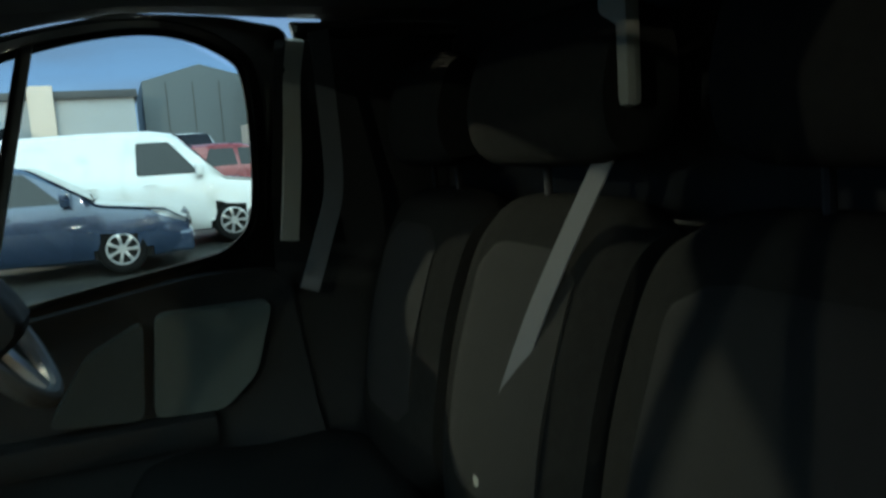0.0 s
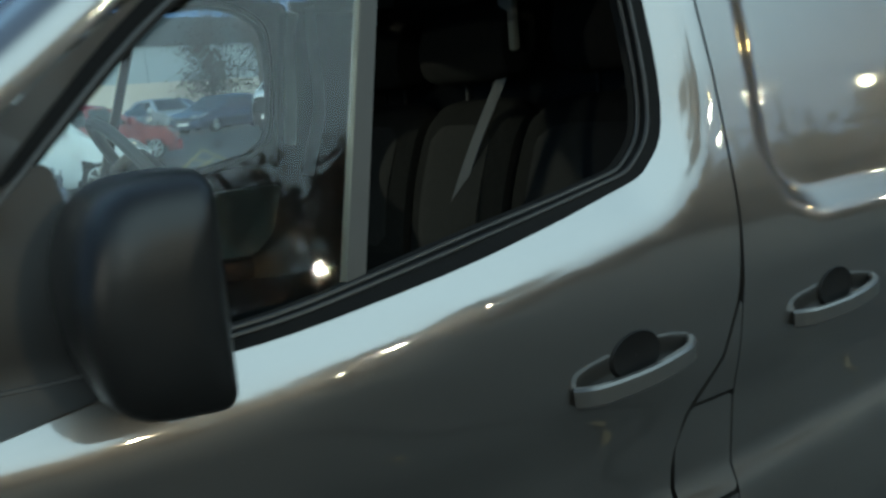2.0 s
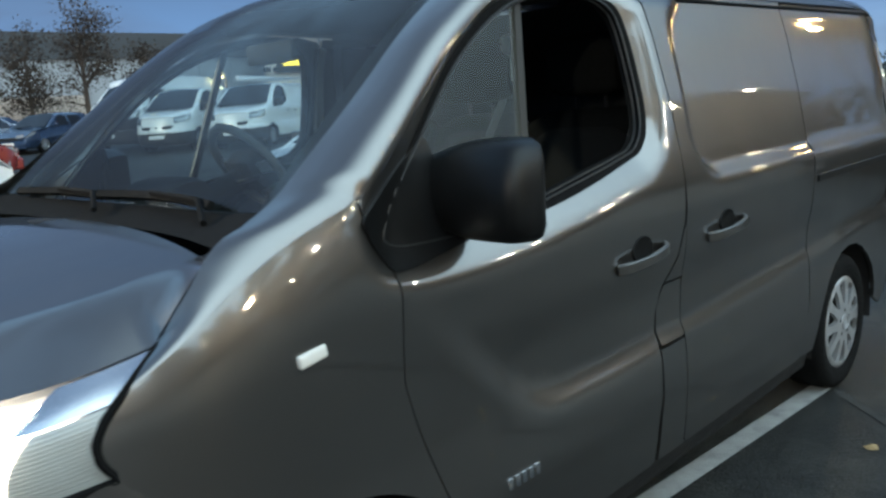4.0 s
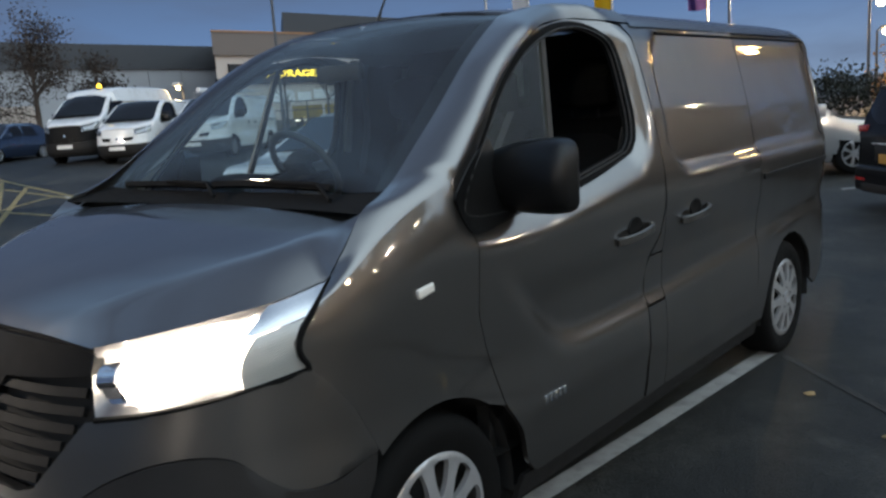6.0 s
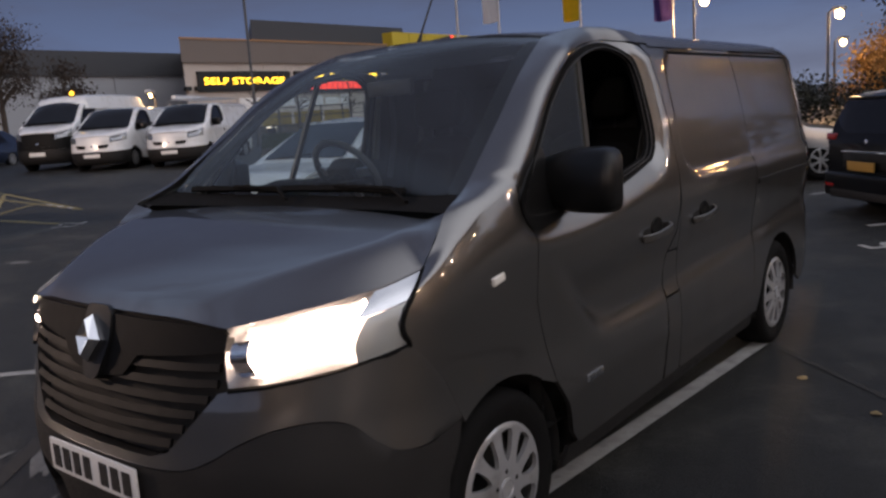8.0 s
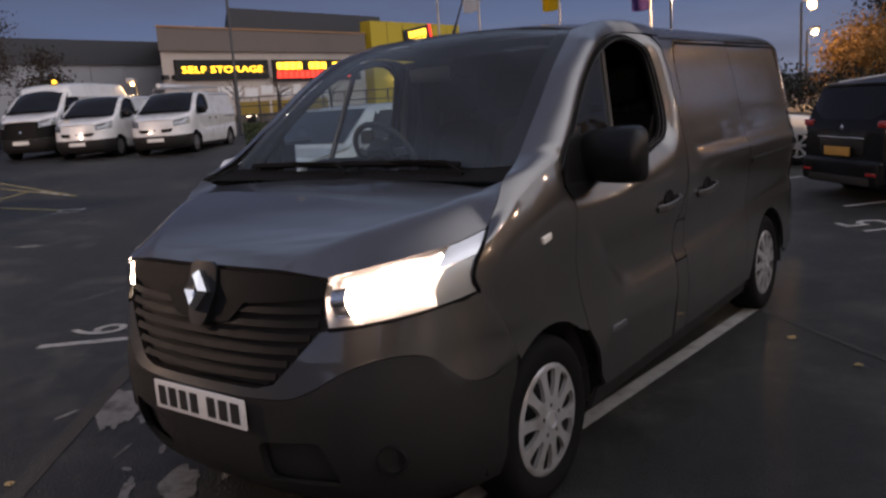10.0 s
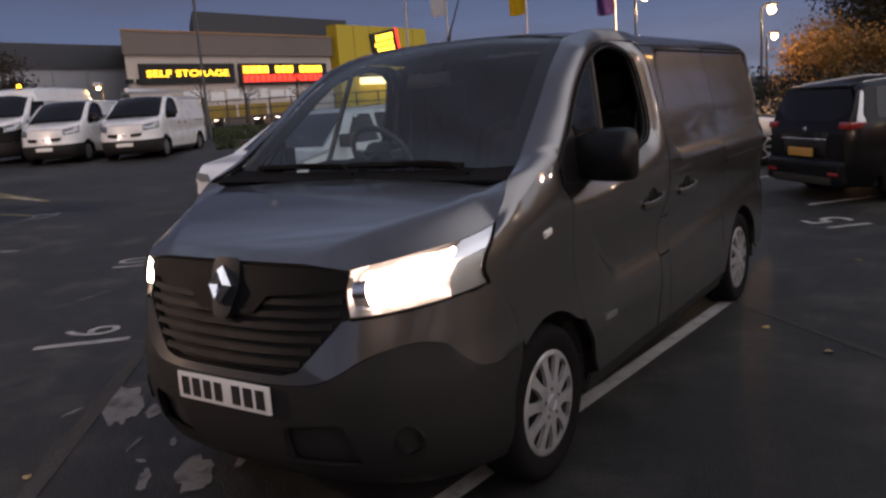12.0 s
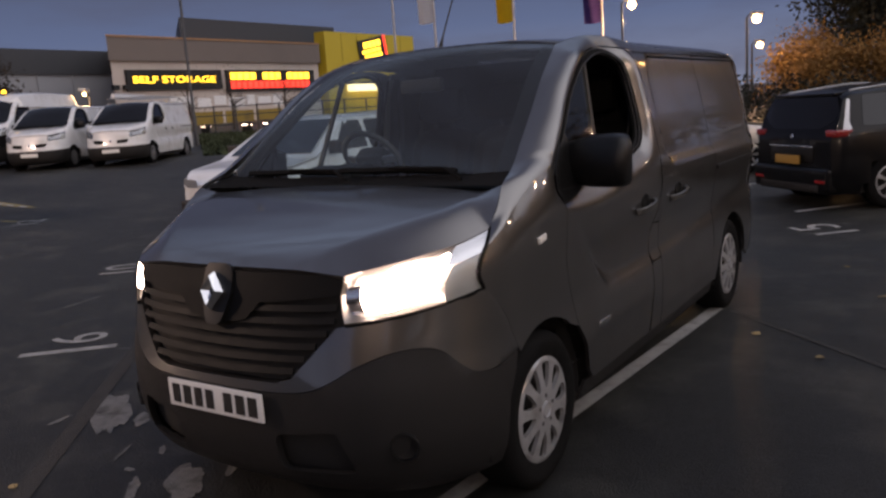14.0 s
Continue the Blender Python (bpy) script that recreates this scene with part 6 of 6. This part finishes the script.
# buildings across the car park
shed = thing("gabled_shed", pose(0, 0, 0), "dark grey gabled industrial shed", "building")
bm = bmesh.new()
prof = [(4.1, 0.5), (4.1, 7.2), (8.0, 8.3), (11.8, 7.2), (11.85, 7.2), (11.85, 0.5)]
fr = [bm.verts.new((-58.5, y, z)) for y, z in prof]
bk = [bm.verts.new((-75, y, z)) for y, z in prof]
bm.faces.new(fr)
for k in range(len(prof)):
    bm.faces.new((fr[k], fr[(k + 1) % 6], bk[(k + 1) % 6], bk[k]))
part("wall", bm, mat("slate_grey_cladding", (0.10, 0.115, 0.125), 0.6, 0.1, 0.08, 0.4), shed, smooth=0)
for k in range(4):
    wall_block("cladding_seam", (-58.46, 5.6 + k * 1.8), (-58.46, 5.7 + k * 1.8), 1.2, 7.1, 0.05, DARKCLAD, "", shed)
unit = thing("pale_unit", pose(0, 0, 0), "pale rendered industrial unit with flat roof", "building")
wall_block("walls", (-53.8, -12), (-53.8, 3.4), 0.5, 5.8, 9, GREYCLAD, "", unit)
part("roof", boxed(-63.2, -53.5, -12.2, 3.6, 5.8, 6.3, 0.05), DARKCLAD, unit)
part("entrance_pier", boxed(-53.7, -53.0, -2.6, -1.2, 0.5, 6.6), CREAM, unit)
part("shop_window", boxed(-53.82, -53.74, -9, -3.5, 1.2, 4.2), DARKGLASS, unit)
showroom = thing("showroom", pose(0, 0, 0), "white fronted showroom across the car park", "building")
part("walls", boxed(-46, -36, -16, -5.0, 0.4, 5.5), WHITEPAINT, showroom, smooth=0)
part("fascia", boxed(-35.98, -35.9, -16, -5.0, 4.2, 5.4), DARKCLAD, showroom, smooth=0)
for k in range(5):
    part("window_pane", boxed(-35.98, -35.93, -15.6 + 2.1 * k, -13.8 + 2.1 * k, 0.9, 3.9), DARKGLASS, showroom, smooth=0)

# ---------------------------------------------------------------- fence, hedge, verge
fence = thing("mesh_fence", pose(0, 0, 0), "low steel rail fence along the road verge", "fence")
for k in range(13):
    p = V((-33.5, 25.2)).lerp(V((-22.0, 32.6)), k / 12)
    part("post", tube([(p.x, p.y, ground_z(p.x, p.y)), (p.x, p.y, ground_z(p.x, p.y) + 1.5)], 0.04, 6), DARKCLAD, fence)
for h in (0.5, 1.0, 1.45):
    part("rail", tube([(p.x, p.y, ground_z(p.x, p.y) + h) for p in (V((-33.5, 25.2)).lerp(V((-22.0, 32.6)), k / 12) for k in range(13))], 0.025, 6), DARKCLAD, fence)
GRASS = mat("dark_verge_grass", (0.035, 0.05, 0.02), 0.9, 0, 0.4, 6, 0.8, 60)
bm = bmesh.new()
rnd = random.Random(11)
base = [V((-18.8, 16.1)), V((-12.5, 21.5)), V((-20.0, 33.5)), V((-32.0, 27.0))]
for k in range(12000):
    u, w = rnd.random(), rnd.random()
    p = base[0].lerp(base[1], u).lerp(base[3].lerp(base[2], u), w)
    z = ground_z(p.x, p.y)
    a, h = rnd.uniform(0, 6.3), rnd.uniform(0.06, 0.22)
    d = V((math.cos(a) * 0.11, math.sin(a) * 0.11))
    bm.faces.new((bm.verts.new((p.x - d.x, p.y - d.y, z)), bm.verts.new((p.x + d.x, p.y + d.y, z)), bm.verts.new((p.x + d.y * 0.7, p.y - d.x * 0.7, z + h))))
tagged(part("verge_grass", bm, GRASS, smooth=0), "rough dark grass of the road verge", "grass", kind="stuff")
# lit lamps of cars passing beyond the fence; the glowing lenses are widened to stand for glare
for x, y, c, st in ((-31.0, 29.6, (1.0, 0.93, 0.8), 3.5), (-30.2, 30.4, (1.0, 0.93, 0.8), 3.0), (-28.0, 32.2, (1.0, 0.05, 0.02), 1.5), (-33.2, 28.6, (1.0, 0.9, 0.7), 2.0)):
    lt = thing("traffic_light_cluster", pose(x, y, ground_z(x, y)), "lit lamp of a car beyond the fence, widened by its glare", "car lamp", "lamps of far traffic")
    part("lamp_body", boxed(-0.34, 0.34, -0.06, 0.06, 0.0, 0.52, 0.04), PLASTIC, lt)
    part("lamp_lens", moved(boxed(-0.30, 0.30, -0.09, -0.055, 0.36, 0.45, 0.02), pose(0, 0, 0, 0, 0, 60)), glow_mat("far_lamp_glow", c, st), lt)

# ---------------------------------------------------------------- flags and street lamps
def flag(x, y, h, color, name):
    f = thing("flagpole", pose(x, y, ground_z(x, y)), f"tall white flagpole with a hanging {name} flag", "flagpole", "flagpoles by the road")
    part("pole", tube([(0, 0, 0), (0, 0, h)], [0.07, 0.045], 10), STEEL, f)
    bm, rows = bmesh.new(), []
    for j in range(13):
        row = []
        for i in range(9):
            u, v = i / 8, j / 12
            row.append(bm.verts.new((-0.05 - 1.0 * u * (1 - 0.12 * v), 0.10 * math.sin(u * 7 + v * 2) * u, h - 0.1 - 2.2 * v - 0.25 * u * (1 - u))))
        rows.append(row)
    for a, b in zip(rows, rows[1:]):
        for i in range(8):
            bm.faces.new((a[i], a[i + 1], b[i + 1], b[i]))
    bmesh.ops.solidify(bm, geom=bm.faces[:], thickness=0.01)
    part("flag", bm, mat(f"{name}_flag_cloth", color, 0.8, 0, 0.1, 6, 0.1, 200), f)
    return f


flag(-19.45, 31.55, 7.2, (0.75, 0.75, 0.76), "white")
flag(-16.15, 33.5, 7.0, (0.75, 0.50, 0.02), "yellow")
flag(-12.35, 35.25, 6.7, (0.09, 0.05, 0.22), "purple")
pole = thing("flagpole", pose(-21.08, 30.43, ground_z(-21, 30)), "bare tall white flagpole by the road", "flagpole", "flagpoles by the road")
part("pole", tube([(0, 0, 0), (0, 0, 9.5)], [0.07, 0.045], 10), STEEL, pole)

LAMPGLOW = glow_mat("street_lamp_glow", (1.0, 0.66, 0.26), 14.0)
COLUMN = mat("dark_lamp_column_paint", (0.06, 0.062, 0.065), 0.55, 0, 0.2, 6)
LAMPWHITE = glow_mat("white_street_lamp_glow", (1.0, 0.86, 0.62), 60.0)


def street_lamp(x, y, h, face_to, watts, glow=LAMPGLOW, color=(1.0, 0.70, 0.38), size=0.22):
    """A column with a short arm, a lantern and its light."""
    z = ground_z(x, y)
    s = thing("street_lamp", pose(x, y, z, 0, 0, face_to), ("tall lit street lamp on a grey steel column" if glow is not STEEL else "tall unlit lamp column of grey steel"), "street lamp", "street lamps")
    part("column", tube([(0, 0, 0), (0, 0, 1.2), (0, 0, 1.25), (0, 0, h)], [0.09, 0.09, 0.06, 0.045], 10), COLUMN, s)
    part("arm", tube(curve([(0, 0, h - 0.1), (0, -0.15, h + 0.08), (0, -0.6, h + 0.15)], 4), 0.03, 8), COLUMN, s)
    part("lantern", moved(boxed(-0.16, 0.16, -0.95, -0.45, 0.02, 0.16, 0.05, 2), pose(0, 0, h + 0.08)), STEEL, s)
    part("lantern_glass", moved(lathe([(size * 0.9 * math.cos(a), 0.001 + size * 0.9 * math.sin(a)) for a in [math.pi * k / 8 for k in range(9)]], 16, "z"), pose(0, -0.7, h + 0.04 - size * 0.5)), glow, s)
    if not watts:
        return s
    lamp = new("street_light", bpy.data.lights.new("street_light", "POINT"))
    lamp.data.energy, lamp.data.color, lamp.data.shadow_soft_size = watts, color, 0.18
    lamp.matrix_world = pose(x, y, z, 0, 0, face_to) @ Matrix.Translation((0, -0.7, h - 0.25 - size * 1.4))
    return s


street_lamp(-24.4, 20.5, 12.0, 45, 0, STEEL)
street_lamp(-5.1, 32.2, 3.8, 160, 150, size=0.18)
street_lamp(6.8, 24.5, 7.0, 180, 50, color=(1.0, 0.62, 0.24), size=0.18)
street_lamp(-7.0, 42.0, 3.0, 160, 70, size=0.17)
street_lamp(-10.8, 33.7, 5.0, 160, 260, size=0.20)
# unseen lamp, added to brighten the tarmac left of the van
street_lamp(-19.5, -9.0, 9.0, 60, 2300, LAMPWHITE, (1.0, 0.90, 0.78), 0.4)
street_lamp(-27.2, 17.7, 2.3, 45, 20, size=0.07)
# the lamps behind the camera, which the van's side mirrors
street_lamp(22.0, -8.0, 8.0, 100, 400, LAMPWHITE, (1.0, 0.93, 0.85), 0.14)
street_lamp(26.0, 13.0, 8.0, 80, 400, LAMPWHITE, (1.0, 0.90, 0.76), 0.14)
street_lamp(12.0, -24.0, 8.0, 140, 800, LAMPWHITE, (1.0, 0.93, 0.85), 0.14)
street_lamp(21.0, 4.5, 6.5, 90, 340, color=(1.0, 0.78, 0.52), size=0.13)
street_lamp(17.0, 20.0, 6.5, 90, 60, color=(1.0, 0.9, 0.78), size=0.13)
for lx, ly, lh in ((20, 14, 6.5), (15, 24, 6), (22, 9, 5), (12, 25, 5), (14, 20, 4.5), (22, -10, 6), (10, 27, 5), (22, 1, 5)):
    street_lamp(lx, ly, lh, 90, 0, LAMPWHITE, size=0.11)


# ---------------------------------------------------------------- trees
BARK = mat("dark_bark", (0.06, 0.045, 0.035), 0.9, 0, 0.3, 14, 0.8, 90)
COVERLEAF = mat("dark_hedge_leaf", (0.014, 0.017, 0.010), 0.8, 0, 0.4, 5)
LEAFD = mat("dark_evergreen_leaf", (0.016, 0.020, 0.012), 0.8, 0, 0.4, 5)
LEAFO = mat("autumn_leaf", (0.20, 0.105, 0.025), 0.8, 0, 0.45, 3)
# brown leaf made paler, so that its colour carries street lamp light
LEAFW = mat("pale_brown_autumn_leaf", (0.15, 0.11, 0.08), 0.85, 0, 0.35, 2)
LEAFT = mat("dry_twig_leaf", (0.16, 0.11, 0.08), 0.85, 0, 0.3, 3)
LEAFB = mat("brown_leaf", (0.045, 0.032, 0.024), 0.85, 0, 0.4, 3)


def tree(x, y, h, spread, leaf, seed, n=2200, low=0.25, lsize=0.17, label="tall dark tree at the edge of the car park"):
    rnd = random.Random(seed)
    z0 = ground_z(x, y)
    t = thing("tree", pose(x, y, z0), label, "tree", "trees round the car park")
    bm = tube([(0, 0, -0.1), (0.05, 0, h * 0.3), (-0.04, 0.06, h * 0.6), (0.03, 0, h * 0.92)], [h * 0.026, h * 0.020, h * 0.012, 0.02], 8)
    tips = []
    for k in range(16):
        a, hh = rnd.uniform(0, 6.3), h * rnd.uniform(low, 0.92)
        r = spread * rnd.uniform(0.55, 1.0) * (1 - 0.55 * max(0, (hh / h - 0.45)) / 0.55)
        e = V((math.cos(a) * r, math.sin(a) * r, hh + rnd.uniform(0.0, 0.16) * h))
        tube([(0, 0, hh * 0.85), e * 0.5 + V((0, 0, hh * 0.45)), e], [h * 0.009, h * 0.006, 0.012], 5, True, bm)
        tips.append(e)
        tips.append(e * 0.62 + V((0, 0, hh * 0.36)))
    tips.append(V((0, 0, h)))
    part("trunk", bm, BARK, t)
    vs, fs = [], []
    for k in range(n):
        c = tips[rnd.randrange(len(tips))]
        g = spread * 0.30
        p = c + V((rnd.gauss(0, g), rnd.gauss(0, g), rnd.gauss(0, g * 0.75)))
        a, b = V((rnd.uniform(-1, 1), rnd.uniform(-1, 1), rnd.uniform(-1, 1))).normalized(), V((rnd.uniform(-1, 1), rnd.uniform(-1, 1), rnd.uniform(-1, 1)))
        b = a.cross(b).normalized()
        s = lsize * rnd.uniform(0.6, 1.3)
        i = len(vs)
        vs += [p - a * s, p + b * s * 0.5, p + a * s, p - b * s * 0.5]
        fs.append((i, i + 1, i + 2, i + 3))
    me = bpy.data.meshes.new("crown")
    me.from_pydata([tuple(v) for v in vs], [], fs)
    me.materials.append(leaf)
    crown = new("crown", me)
    crown.parent = t
    return t


for i, (x, y, h, s) in enumerate(((-2.4, 47.0, 12.5, 2.6), (0.4, 46.0, 14.5, 3.4), (3.4, 44.5, 13.5, 3.4), (6.6, 46.5, 14.5, 3.6), (-0.6, 51.5, 13.5, 3.8), (10.5, 47.0, 15, 4.0))):
    tree(x, y, h, s, LEAFD, 20 + i, 12000, 0.10, 0.13)
for i, (x, y, h, s) in enumerate(((-3.9, 35.0, 2.3, 1.3), (-2.4, 33.0, 2.2, 1.5), (-3.4, 37.5, 2.9, 1.6), (-0.2, 34.0, 2.3, 1.7), (2.2, 34.2, 2.4, 1.8), (4.6, 35.0, 2.4, 1.9), (7.2, 36.0, 2.6, 1.9), (0.9, 37.0, 3.0, 1.8))):
    tree(x, y, h, s, LEAFO, 40 + i, 5200, 0.08, 0.085, "small autumn tree lit orange by street lamps")
for i, (x, y, h, s) in enumerate(((-39.2, 16.9, 6.4, 1.7), (-41.5, 15.0, 5.0, 1.6), (-37.8, 19.4, 4.2, 1.1))):
    tree(x, y, h, s, LEAFB, 60 + i, 4200, 0.25, 0.08, "thin brown leaved tree by the grey warehouse")
for i, (x, y, h, s) in enumerate(((-36.8, 30.6, 3.4, 1.0), (-34.6, 32.0, 3.6, 1.1), (-31.6, 33.4, 3.2, 1.0))):
    tree(x, y, h, s, LEAFT, 70 + i, 240, 0.3, 0.05, "bare young tree in front of the store")
# dark shrubs added along the far edge of the bays to cover the pale tarmac
for i in range(9):
    tree(-7.5 + 1.7 * i, 25.6 - 0.35 * i, 1.25, 1.05, COVERLEAF, 120 + i, 1500, 0.02, 0.07, "low dark shrub added to cover pale tarmac beyond the bays")
# the belt of trees behind the camera, mirrored in the van's side; lamplight is in their leaf colour
for i in range(16):
    a = radians(-75 + i * 9.5)
    r = 30 + 2.5 * math.sin(i * 2.3)
    tree(2 + r * math.cos(a), 2 + r * math.sin(a), (7.4 if i < 9 else 12.4 if i < 12 else 4.6) + 0.9 * math.sin(i * 1.7), 3.0, LEAFW, 80 + i, 9000, 0.05, 0.24, "tall brown autumn tree lit by street lamps")
